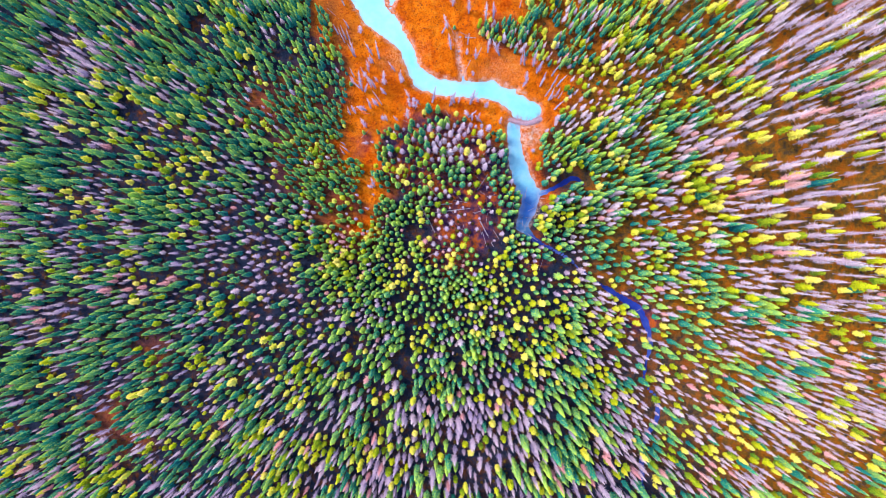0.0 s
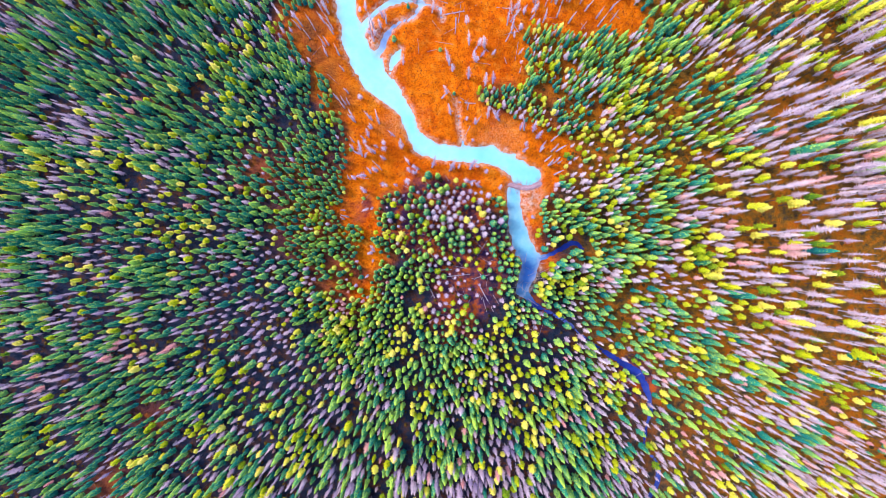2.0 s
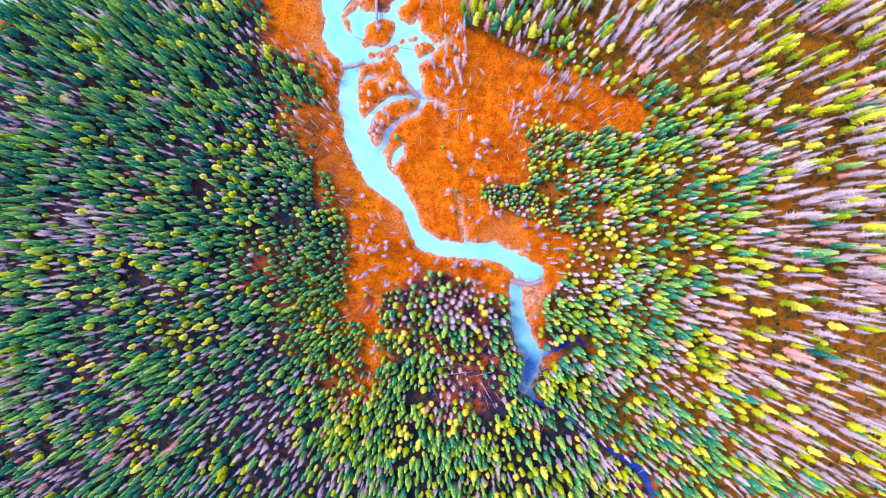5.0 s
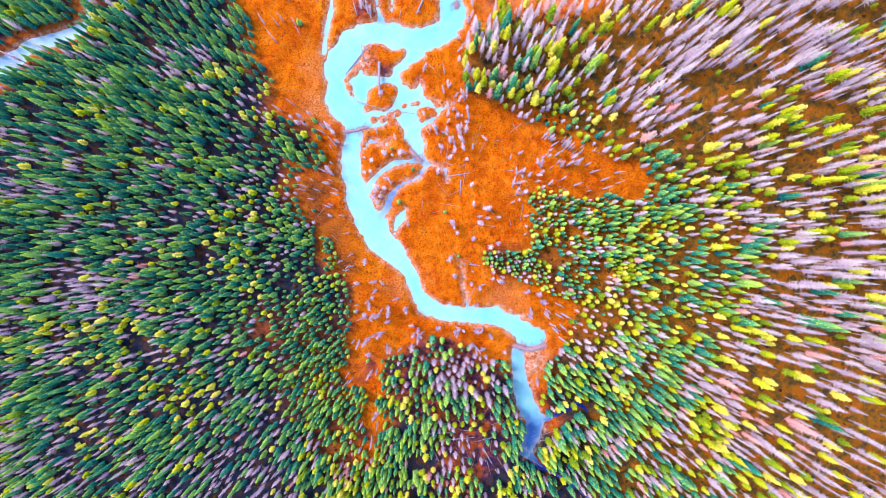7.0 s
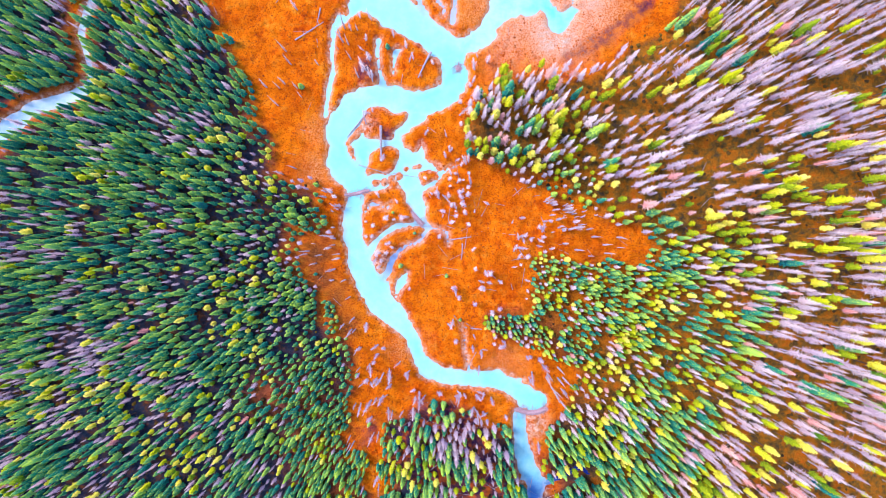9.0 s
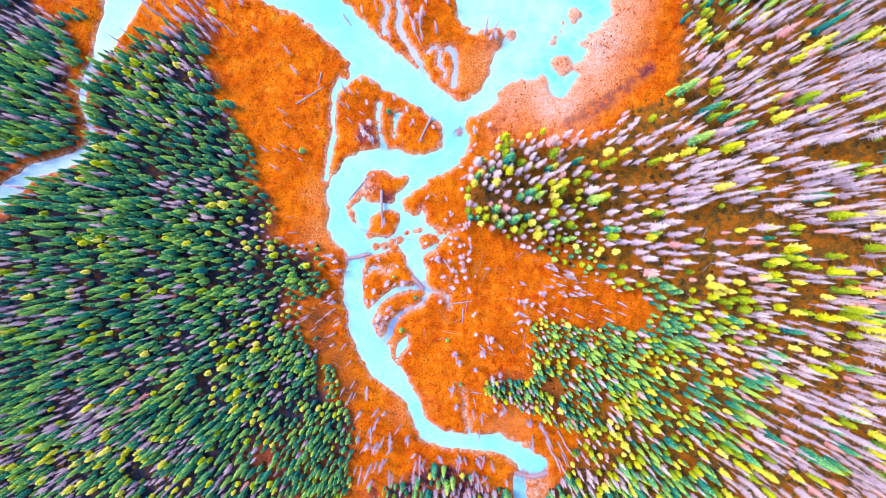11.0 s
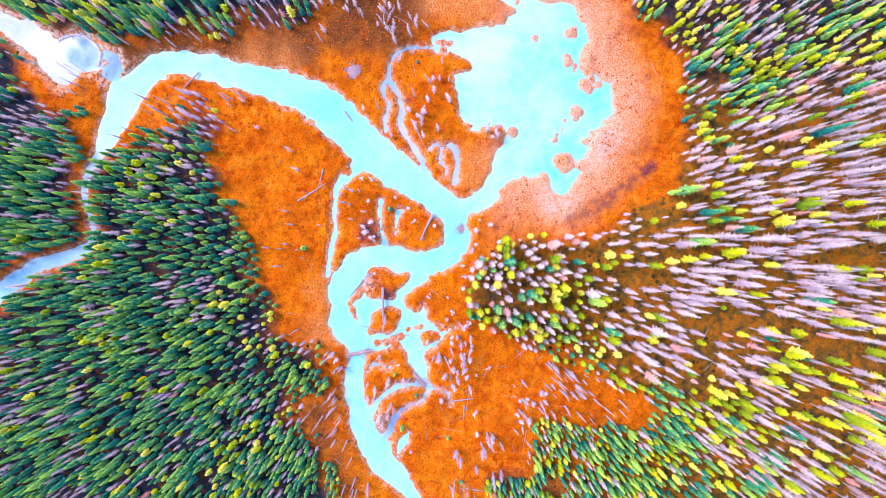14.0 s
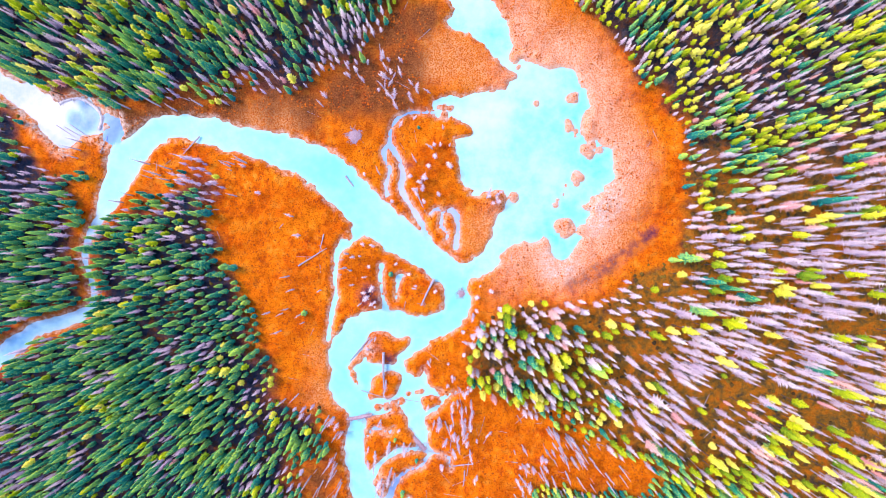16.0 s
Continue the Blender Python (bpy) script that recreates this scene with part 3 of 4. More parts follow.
def survey(x, y):
    """Height of the land and its zones at the given places."""
    ragged = 1.6 * (grain(x, y, 3.1, 1) - 0.5) + 1.5 * (grain(x, y, 1.25, 2) - 0.5)
    each = []
    for name, lines in WATERS:
        if name == "pond":
            d = from_shore(x, y, POND, 1.0) + 0.8 * ragged
            d = np.maximum(d, -(from_discs(x, y, POND_ISLES + POND_FRINGE) + 0.45 * ragged))
        elif name == "bay":
            d = from_shore(x, y, BAY) + ragged
            d = np.maximum(d, -0.4 - from_line(x, y, BAY_POOL, ragged))
        else:
            d = np.full(x.shape, 14.0)
            for line in lines:
                d = np.minimum(d, from_line(x, y, line, ragged * (1.5 if name == "rill" else 1.0)))
            if name == "river":
                d = np.minimum(d, from_shore(x, y, LOOP_POOL, 1.0) + 0.5 * ragged)
                for isle in (ISLE_NORTH, ISLE_SOUTH, ISLE_EAST):
                    d = np.maximum(d, -(from_shore(x, y, isle, 1.0) + 0.35 * ragged))
                d = np.maximum(d, -(np.minimum(from_discs(x, y, LOOP_ISLES), np.minimum(from_line(x, y, HOOK, ragged), from_line(x, y, SPIT, ragged))) + 0.25 * ragged))
        each.append(d)
    each = np.array(each)
    wet = each.min(axis=0)
    bog = np.minimum(from_shore(x, y, BOG), from_discs(x, y, SHORE_WEST)) + 5.0 * (grain(x, y, 7.0, 3) - 0.5) + 2.5 * (grain(x, y, 2.3, 4) - 0.5)
    lump = 0.65 * grain(x, y, 1.5, 5) + 0.45 * grain(x, y, 0.7, 6)
    land = ease(wet, -0.3, 1.6)
    mat = ease(-from_discs(x, y, [(a, b, 0.8 * w) for a, b, w in MATS]) + 5.0 * (grain(x, y, 5.0, 7) - 0.5), -6.0, 4.0)
    z = np.where(wet < 0, np.maximum(wet * 0.5, -0.9), 0.05 + 0.22 * land)
    z = z + np.where(wet > -0.2, lump * (0.25 + 0.75 * land) * (1 - 0.65 * mat), 0) + (0.4 * ease(bog, 1, 8) + 2.6 * ease(bog, 4, 50)) * ease(wet, 0.4, 16.0)
    spread = 4.0 * (grain(x, y, 4.0, 8) - 0.5)
    bruise = np.maximum(ease(-from_discs(x, y, BRUISED) + spread, -2.5, 2.5), 0.75 * ease(-from_line(x, y, CRIMSON, ragged) + 0.3 * spread, -1.4, 0.9))
    return z, each, wet, bog, mat, bruise


# ---- the ground: one sheet, closely meshed where the bog lies, to the horizon ----
def steps(bounds):
    out = []
    for a, b, s in bounds:
        out.extend(np.arange(a, b, s))
    return np.array(out + [bounds[-1][1]])


FAR = [260, 420, 800, 1500, 2600]
gx = np.concatenate([[-v for v in FAR[::-1]], steps([(-180, -124, 4), (-124, 66, 0.58), (66, 124, 1.8), (124, 180, 4)]), FAR])
gy = np.concatenate([[-2600, -1500, -800, -400, -220], steps([(-130, -72, 4), (-74, -14, 0.8), (-14, 212, 0.58), (212, 270, 4)]), [340, 480, 800, 1500, 2600]])
GX, GY = np.meshgrid(gx, gy)
flat_x, flat_y = GX.ravel(), GY.ravel()
height, each_d, wet_d, bog_d, mat_w, bruise_w = survey(flat_x, flat_y)
nx, ny = len(gx), len(gy)


def mesh_from(name, verts, faces, attributes=None, materials=(), slots=None, smooth=False):
    """A mesh from arrays of places and of faces, all with the same number of corners."""
    me = bpy.data.meshes.new(name)
    verts, faces = np.asarray(verts, np.float32), np.asarray(faces, np.int32)
    k = faces.shape[1]
    me.vertices.add(len(verts))
    me.vertices.foreach_set("co", verts.ravel())
    me.loops.add(faces.size)
    me.loops.foreach_set("vertex_index", faces.ravel())
    me.polygons.add(len(faces))
    me.polygons.foreach_set("loop_start", np.arange(0, faces.size, k, dtype=np.int32))
    me.polygons.foreach_set("use_smooth", np.full(len(faces), smooth))
    for m in materials:
        me.materials.append(m)
    if slots is not None:
        me.polygons.foreach_set("material_index", np.asarray(slots, np.int32))
    me.update(calc_edges=True)
    for key, values in (attributes or {}).items():
        me.attributes.new(key, "FLOAT", "POINT").data.foreach_set("value", np.asarray(values, np.float32))
    return me


def at(field, x, y):
    """The value of one of the sheet's fields at any place."""
    i = np.clip(np.searchsorted(gx, x) - 1, 0, nx - 2)
    j = np.clip(np.searchsorted(gy, y) - 1, 0, ny - 2)
    u, v = (x - gx[i]) / (gx[i + 1] - gx[i]), (y - gy[j]) / (gy[j + 1] - gy[j])
    g = field.reshape(ny, nx)
    return (g[j, i] * (1 - u) + g[j, i + 1] * u) * (1 - v) + (g[j + 1, i] * (1 - u) + g[j + 1, i + 1] * u) * v


def lie_of(x, y):
    """Height, distance from water and bog edge, reed bed and bare ground at any place."""
    return [at(f, np.asarray(x, float), np.asarray(y, float)) for f in (height, wet_d, bog_d, mat_w, bruise_w)]


ij = np.arange(nx * ny).reshape(ny, nx)
quads = np.stack([ij[:-1, :-1], ij[:-1, 1:], ij[1:, 1:], ij[1:, :-1]], axis=-1).reshape(-1, 4)
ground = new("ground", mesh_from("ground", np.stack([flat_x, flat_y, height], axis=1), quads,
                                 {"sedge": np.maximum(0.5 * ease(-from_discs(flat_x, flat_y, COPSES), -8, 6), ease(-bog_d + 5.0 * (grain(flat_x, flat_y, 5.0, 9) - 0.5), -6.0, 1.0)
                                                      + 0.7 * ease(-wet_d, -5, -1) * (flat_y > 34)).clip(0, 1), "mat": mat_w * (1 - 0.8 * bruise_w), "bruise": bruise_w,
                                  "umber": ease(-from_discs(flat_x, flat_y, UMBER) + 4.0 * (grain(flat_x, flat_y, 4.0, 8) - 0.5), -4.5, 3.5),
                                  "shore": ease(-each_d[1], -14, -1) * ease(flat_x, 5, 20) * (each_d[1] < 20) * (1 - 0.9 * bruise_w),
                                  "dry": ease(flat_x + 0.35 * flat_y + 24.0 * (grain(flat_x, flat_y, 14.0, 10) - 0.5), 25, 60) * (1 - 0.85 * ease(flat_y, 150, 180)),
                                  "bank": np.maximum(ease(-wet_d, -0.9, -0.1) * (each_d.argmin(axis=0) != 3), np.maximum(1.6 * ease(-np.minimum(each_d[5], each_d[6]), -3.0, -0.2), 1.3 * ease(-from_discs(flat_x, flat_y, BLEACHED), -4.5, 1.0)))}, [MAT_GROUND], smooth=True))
tagged(ground, "orange sedge bog and brown forest floor darkened with painted navy shade", "ground", kind="structure")

WATER_TAGS = {
    "river": "milky pale turquoise river winding through bog",
    "pond": "milky pale turquoise pond with ragged reedy shore",
    "tail_water": "shallow blue-white channel below a beaver dam",
    "creek": "narrow dark blue creek under the trees",
    "west_creek": "narrow pale blue creek between dense spruces",
    "bay_pool": "clear blue pool behind a curved dam",
    "rill": "thin lilac-blue rills through the bog",
    "bay": "silty bay whitened by painted sun glint behind a small dam",
}
owner = each_d.argmin(axis=0)
weight = np.exp(-np.clip(each_d, -6, 14) / 0.9)
weight /= weight.sum(axis=0)
for k, (name, _) in enumerate(WATERS):
    mine = (wet_d < 1.3) & (owner == k)
    keep = mine[quads[:, 0]] & (wet_d[quads] < 1.3).all(axis=1)
    used, back = np.unique(quads[keep], return_inverse=True)
    ob = new(name, mesh_from(name, np.stack([flat_x[used], flat_y[used], np.zeros(len(used))], axis=1), back.reshape(-1, 4),
                             {other: weight[n][used] for n, (other, _) in enumerate(WATERS) if other != "river"} | {"shallow": ease(wet_d[used], -1.5, 0.2) * (name not in ("creek", "rill", "bay", "bay_pool"))}, [MAT_WATER], smooth=True))
    tagged(ob, WATER_TAGS[name], "water", kind="structure")

# ---- the kinds of trees ----


def trunk_shape(tall, radius, sides=4, lean=0.0):
    """Verts and triangles of a tapering trunk."""
    v, f = [], []
    for s, w in ((0.0, 1.25), (0.5, 0.7)):
        for i in range(sides):
            a = 2 * math.pi * i / sides
            v.append((radius * w * math.cos(a) + lean * s * s, radius * w * math.sin(a), tall * s - (0.3 if s == 0 else 0)))
    v.append((lean, 0, tall))
    for r in range(1):
        for i in range(sides):
            a, b, c, d = r * sides + i, r * sides + (i + 1) % sides, (r + 1) * sides + (i + 1) % sides, (r + 1) * sides + i
            f += [(a, b, c), (a, c, d)]
    for i in range(sides):
        f.append((sides + i, sides + (i + 1) % sides, 2 * sides))
    return np.array(v), np.array(f)


def crown_shape(rng, tall, radius, low, whorls, spread, power, droop, width, shorten, lift=0.0, core=0.5, bare=0.02):
    """Whorls of shoots, each starting at the share bare of its reach, round the trunk: verts, triangles, and the light
    painted on each vert, most at the upper tips.
    """
    v, f, tip = [], [], []
    if core > 0:
        base = len(v)
        for s, k in ((low + 0.02, 0.55), (low + 0.3 * (1 - low), 1.0), (low + 0.76 * (1 - low), 1.15)):
            r = core * k * radius * (1 - (s - low) / (1 - low)) ** power
            for i in range(6):
                a = math.pi * i / 3 + s
                v.append((r * math.cos(a), r * math.sin(a), tall * s))
                # inner shade of the crown painted in: dark core, less so upwards
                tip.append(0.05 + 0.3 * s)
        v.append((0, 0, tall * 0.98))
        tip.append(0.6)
        for i in range(6):
            j = (i + 1) % 6
            f += [(base + i, base + j, base + 6 + j), (base + i, base + 6 + j, base + 6 + i), (base + 12 + i, base + 12 + j, base + 18),
                  (base + 6 + i, base + 6 + j, base + 12 + j), (base + 6 + i, base + 12 + j, base + 12 + i)]
    for w in range(whorls):
        s = low + (1 - low) * (w + 0.5 * rng.random()) / whorls
        rel = (s - low) / (1 - low)
        reach = radius * max(0.12, (1 - rel) ** power) * (0.75 + 0.25 * min(1, rel * 5))
        n = max(6, int(round(spread * (0.55 + 0.45 * (1 - rel)))))
        turn = rng.random() * 6.28
        for i in range(n):
            a = turn + 2 * math.pi * (i + 0.7 * (rng.random() - 0.5)) / n
            ln = reach * (1 - shorten * rng.random())
            z0 = tall * s + 0.15 * (rng.random() - 0.5)
            half = width * (0.35 * ln + 0.25 * radius * 0.5) * (0.8 + 0.4 * rng.random())
            ca, sa = math.cos(a), math.sin(a)
            out_z = lift * ln - droop * ln
            b = len(v)
            tw = 1.2 * (rng.random() - 0.5)
            rx, ry, rz = bare * ln * ca, bare * ln * sa, z0 + bare * out_z
            v += [(rx - half * sa, ry + half * ca, rz - half * tw), (rx + half * sa, ry - half * ca, rz + half * tw), (ln * ca, ln * sa, z0 + out_z)]
            # painted light rises with height: shaded shoot roots, lit upper tips
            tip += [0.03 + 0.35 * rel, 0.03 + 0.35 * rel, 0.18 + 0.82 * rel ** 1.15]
            f.append((b, b + 1, b + 2))
    return np.array(v), np.array(f), np.array(tip)


def tree_shapes(kind, count, seed, full=1.0):
    rng = random.Random(seed)
    out = []
    for _ in range(count):
        if kind in ("spruce", "young"):
            tr = trunk_shape(10.0, 0.13)
            cr = crown_shape(rng, 10.0, 1.3 + 0.5 * rng.random(), 0.08, 12, 14, 0.58, 0.45, 0.62, 0.5, 0.0, 0.6, 0.25)
        elif kind == "snag":
            tr = trunk_shape(10.0, 0.16, lean=1.3 * (rng.random() - 0.5))
            cr = crown_shape(rng, 9.6, 0.5 + 0.6 * rng.random(), 0.2, 14, int(9 * full), 0.5, -0.3, 0.13 / full ** 0.5, 0.85, 0.2, 0.0, 0.02)
        elif kind == "dead":
            tr = trunk_shape(10.0, 0.10, lean=0.6 * (rng.random() - 0.5))
            cr = crown_shape(rng, 9.8, 1.0 + 0.5 * rng.random(), 0.15 + 0.2 * rng.random(), 19, int(13 * full), 0.7, -0.1, 0.17 / full ** 0.6, 0.75, 0.12, 0.0, 0.02)
        elif kind == "pine":
            tr = trunk_shape(10.0, 0.13, lean=0.5 * (rng.random() - 0.5))
            cr = crown_shape(rng, 10.0, 1.5 + 0.7 * rng.random(), 0.30 + 0.2 * rng.random(), 9, int(16 * full), 0.5, 0.1, 0.56, 0.75, 0.35, 0.45, 0.25)
        else:
            tr = trunk_shape(10.0, 0.12)
            cr = crown_shape(rng, 9.9, 1.25 + 0.3 * rng.random(), 0.30, 15, 14, 0.5, -0.2, 0.2, 0.7, 0.2, 0.2, 0.05)
        if kind in ("snag", "dead"):  # the twigs follow the leaning stem
            cr[0][:, 0] += tr[0][-1, 0] * (cr[0][:, 2] / 10.0) ** 2
        out.append((tr, cr))
    return out


KINDS = {
    "spruce": (MAT_SPRUCE, MAT_BARK, "spruce_tree", "spruces of the forest", "spruce_forest", "dense forest of living green spruces"),
    "dead": (MAT_DEAD, MAT_GREY, "dead_tree", "dead conifers of the forest", "dead_forest", "stand of grey dead conifers with bare twigs"),
    "pine": (MAT_PINE, MAT_BARK, "yellow_pine", "yellowing pines of the forest", "pine_forest", "scattered pines with bright yellow-green crowns"),
    "young": (MAT_SPRUCE, MAT_BARK, "young_spruce", "young spruces", "young_spruce_growth", "dense growth of small green spruces"),
    "snag": (MAT_DEAD, MAT_GREY, "snag", "bleached snags on the bog", "snags", "small bleached snags on the bog"),
    "red": (MAT_RED, MAT_BARK, "red_pine", "reddened dying pines", "red_pine_forest", "scattered dying pines with pink-red needles"),
}
SHAPES = {k: tree_shapes(k, 6, 11 + i) for i, k in enumerate(KINDS)}
NEAR_SHAPES = {k: tree_shapes(k, 6, 31 + i, 1.5 if k in ("dead", "snag") else 1.4) for i, k in enumerate(KINDS)}

# ---- stands: x, y, reach, spacing, tree height, shares of green, dead, yellow and red trees ----
STAND_WEST = [
    (-80, 47, 34, 2.15, 5.0, 68, 15, 10, 1), (-108, 56, 23, 2.15, 5.0, 55, 28, 7, 1),
    (-37, 47, 17, 1.6, 4.0, 88, 3, 7, 1), (-68, 28, 15, 2.15, 4.8, 50, 10, 33, 2),
    (-103, 6, 23, 2.15, 4.8, 45, 27, 15, 2), (-52, 7, 11, 2.1, 4.9, 30, 52, 8, 3),
    (-31, 21, 12, 1.35, 4.2, 86, 3, 10, 0), (-103, -27, 28, 2.15, 4.8, 72, 14, 5, 3),
    (-81, -51, 23, 2.07, 4.8, 68, 12, 11, 3), (-109, -62, 18, 2.22, 4.8, 45, 30, 10, 3),
    (-51, -24, 17, 2.15, 4.8, 55, 21, 12, 3),
]
STAND_SOUTH = [
    (-25, -6, 17, 1.6, 4.8, 62, 8, 20, 5), (-13, 8, 9, 1.43, 4.5, 81, 1, 4, 3), (1, -18, 21, 1.7, 4.8, 54, 6, 23, 4),
    (-28, -39, 20, 1.9, 6.2, 36, 28, 24, 5), (6, -47, 23, 2.05, 6.8, 28, 38, 22, 6),
    (-53, -51, 17, 1.9, 6.0, 36, 22, 30, 4), (31, -27, 18, 1.91, 6.0, 44, 18, 21, 4),
    (31, -53, 20, 2.18, 7.2, 30, 38, 14, 5), (-2, 25, 11, 1.9, 6.4, 50, 28, 16, 1), (-13, 14, 8, 1.45, 6.0, 72, 6, 22, 1), (5, 9, 9, 2.2, 4.0, 34, 46, 16, 2),
]
STAND_EAST = [
    (30, 17, 13, 1.5, 6.6, 62, 8, 30, 2), (46, 16, 17, 1.8, 6.2, 74, 10, 12, 3),
    (50, 45, 14, 2.15, 5.3, 14, 26, 56, 7), (24, 55, 14, 1.2, 4.8, 58, 14, 24, 2),
    (45, 59, 12, 1.4, 5.0, 74, 3, 18, 2), (66, 55, 14, 1.9, 5.3, 72, 8, 16, 3),
    (96, 48, 21, 2.86, 9.8, 14, 58, 30, 12), (92, 12, 26, 3.1, 9.8, 4, 68, 34, 10),
    (65, -7, 20, 2.15, 5.3, 36, 34, 26, 5), (61, -36, 21, 2.07, 5.0, 36, 34, 24, 6),
    (93, -39, 28, 2.37, 6.2, 14, 62, 28, 10),
]
STAND_NORTH = [
    (-81, 97, 34, 2.07, 5.3, 86, 7, 7, 0), (-104, 68, 23, 2.07, 5.3, 72, 20, 8, 0),
    (-52, 85, 15, 2.07, 4.6, 74, 10, 16, 0), (-62, 45, 18, 2.07, 4.6, 82, 10, 7, 1),
    (-74, 132, 21, 2.15, 5.3, 88, 6, 6, 0), (-110, 141, 18, 2.22, 5.3, 80, 18, 2, 0),
    (-70, 156, 9, 2.0, 6.6, 42, 54, 8, 1), (-61, 143, 6, 2.3, 6.4, 30, 64, 8, 0), (-96, 195, 23, 2.29, 6.2, 55, 26, 17, 2),
    (-56, 193, 23, 2.22, 6.2, 62, 28, 5, 5), (-27, 196, 14, 2.15, 5.8, 70, 25, 5, 0),
    (-115, 163, 12, 2.86, 5.3, 40, 58, 2, 0),
]
STAND_HILL = [
    (19, 108, 15, 2.2, 9.8, 26, 46, 30, 10), (31, 93, 11, 2.37, 4.3, 44, 36, 18, 2),
    (58, 109, 23, 3.0, 9.8, 7, 76, 24, 8), (87, 96, 28, 3.0, 9.8, 6, 72, 28, 8),
    (73, 72, 17, 2.37, 5.8, 14, 44, 50, 6), (49, 70, 14, 1.4, 5.0, 90, 2, 8, 0),
    (32, 69, 12, 1.15, 4.8, 64, 14, 22, 0), (57, 121, 23, 3.0, 9.8, 7, 74, 22, 8),
    (92, 137, 26, 3.0, 9.8, 5, 78, 22, 8), (68, 164, 20, 2.29, 5.7, 34, 38, 26, 2),
    (78, 190, 28, 2.15, 5.7, 18, 27, 53, 2),
]
STANDS = np.array(STAND_WEST + STAND_SOUTH + STAND_EAST + STAND_NORTH + STAND_HILL, float)


def stand_at(x, y):
    """Spacing, height and mix of the forest at the given places."""
    total, acc = 1e-9, 0.0
    for sx, sy, r, *rest in STANDS:
        w = np.exp(-((x - sx) ** 2 + (y - sy) ** 2) / (0.5 * r * r)) + 1e-9 / (1 + ((x - sx) ** 2 + (y - sy) ** 2) / 400.0)
        total = total + w
        acc = acc + w[:, None] * np.array(rest)
    return acc / total[:, None]


rng = np.random.default_rng(7)
EDGE = (-128.0, 125.0, -75.0, 212.0)
cand = np.stack([rng.uniform(EDGE[0], EDGE[1], 260000), rng.uniform(EDGE[2], EDGE[3], 260000)], axis=1)
cx, cy = cand[:, 0], cand[:, 1]
c_z, c_wet, c_bog, c_mat, c_bruise = lie_of(cx, cy)
c_stand = stand_at(cx, cy)
glade = from_discs(cx, cy, CLEARINGS) + 5.0 * (grain(cx, cy, 4.0, 21) - 0.5)
ok = (c_wet > np.where(cy < 3, 0.1, np.where(cy < 33, 1.0, 1.5))) & (c_bog > 0.5) & ((glade > 0) | (rng.random(len(cx)) < 0.05))
ok &= grain(cx, cy, 5.0, 22) > 0.10 + 0.36 * ease(-c_stand[:, 1], -3.5, -2.9)
ok &= grain(cx, cy, 3.4, 24) > 0.17
ok &= grain(cx, cy, 6.0, 25) > 0.24 * ease(c_stand[:, 1], 6.5, 9.0)  # the tall hill stands are broken by gaps
spacing = c_stand[:, 0] * 0.80 * (0.62 + 0.55 * grain(cx, cy, 9.0, 23))
chosen, cell = [], {}
for i in np.flatnonzero(ok):
    x, y, s = cx[i], cy[i], spacing[i]
    a, b = int(x // 4), int(y // 4)
    free = True
    for da in (-1, 0, 1):
        for db in (-1, 0, 1):
            for px, py in cell.get((a + da, b + db), ()):
                if (px - x) ** 2 + (py - y) ** 2 < s * s:
                    free = False
                    break
    if free:
        cell.setdefault((a, b), []).append((x, y))
        chosen.append(i)
chosen = np.array(chosen)

share = c_stand[chosen, 2:6].copy()
share[:, 3] *= 0.6
share[:, 1] *= 1.25
share[:, 2] *= 0.9
share[:, 0] *= 1 - 0.45 * ease(c_stand[chosen, 1], 7.0, 9.5)  # few living spruces on the tall dry hill
for k in range(4):  # trees of one kind gather in groups
    share[:, k] *= 0.10 + 3.6 * grain(cx[chosen], cy[chosen], 6.5 if k == 2 else 8.5, 30 + k) ** 3 + 0.35 * rng.random(len(chosen))
share /= share.sum(axis=1, keepdims=True)
pick = (rng.random(len(chosen))[:, None] > np.cumsum(share, axis=1)[:, :3]).sum(axis=1)
tall = c_stand[chosen, 1] * np.clip(rng.normal(0.98, 0.27, len(chosen)), 0.42, 1.55)
tall *= 0.8 + 0.2 * ease(c_bog[chosen], 0, 8)
tall = np.where(pick == 2, tall * 0.92, tall)
plan = [(cx[i], cy[i], c_z[i], tall[n], 4 if pick[n] == 0 and tall[n] < 4.6 else int(pick[n])) for n, i in enumerate(chosen)]

# small dead snags and a few young spruces out on the bog
thin = np.flatnonzero((c_wet > 0.9) & (c_bog < -0.5) & (c_mat < 0.3) & (cy < 190) & ((cx < 12) | (cy < 118)))
thin = thin[rng.random(len(thin)) < 0.027 * (0.2 + 1.8 * ease(grain(cx[thin], cy[thin], 11.0, 40), 0.4, 0.75)) * np.where((cx[thin] < -32) & (cy[thin] > 100), 0.25, np.where((cx[thin] > -6) & (cy[thin] > 66) & (cy[thin] < 112), 1.2, 1.0))]
for i in thin:
    young = rng.random() < 0.03
    plan.append((cx[i], cy[i], c_z[i], rng.uniform(2.0, 3.5) if young else rng.uniform(3.5, 8.0) + (1.5 if cy[i] < 62 else 0.0), 4 if young else 5))


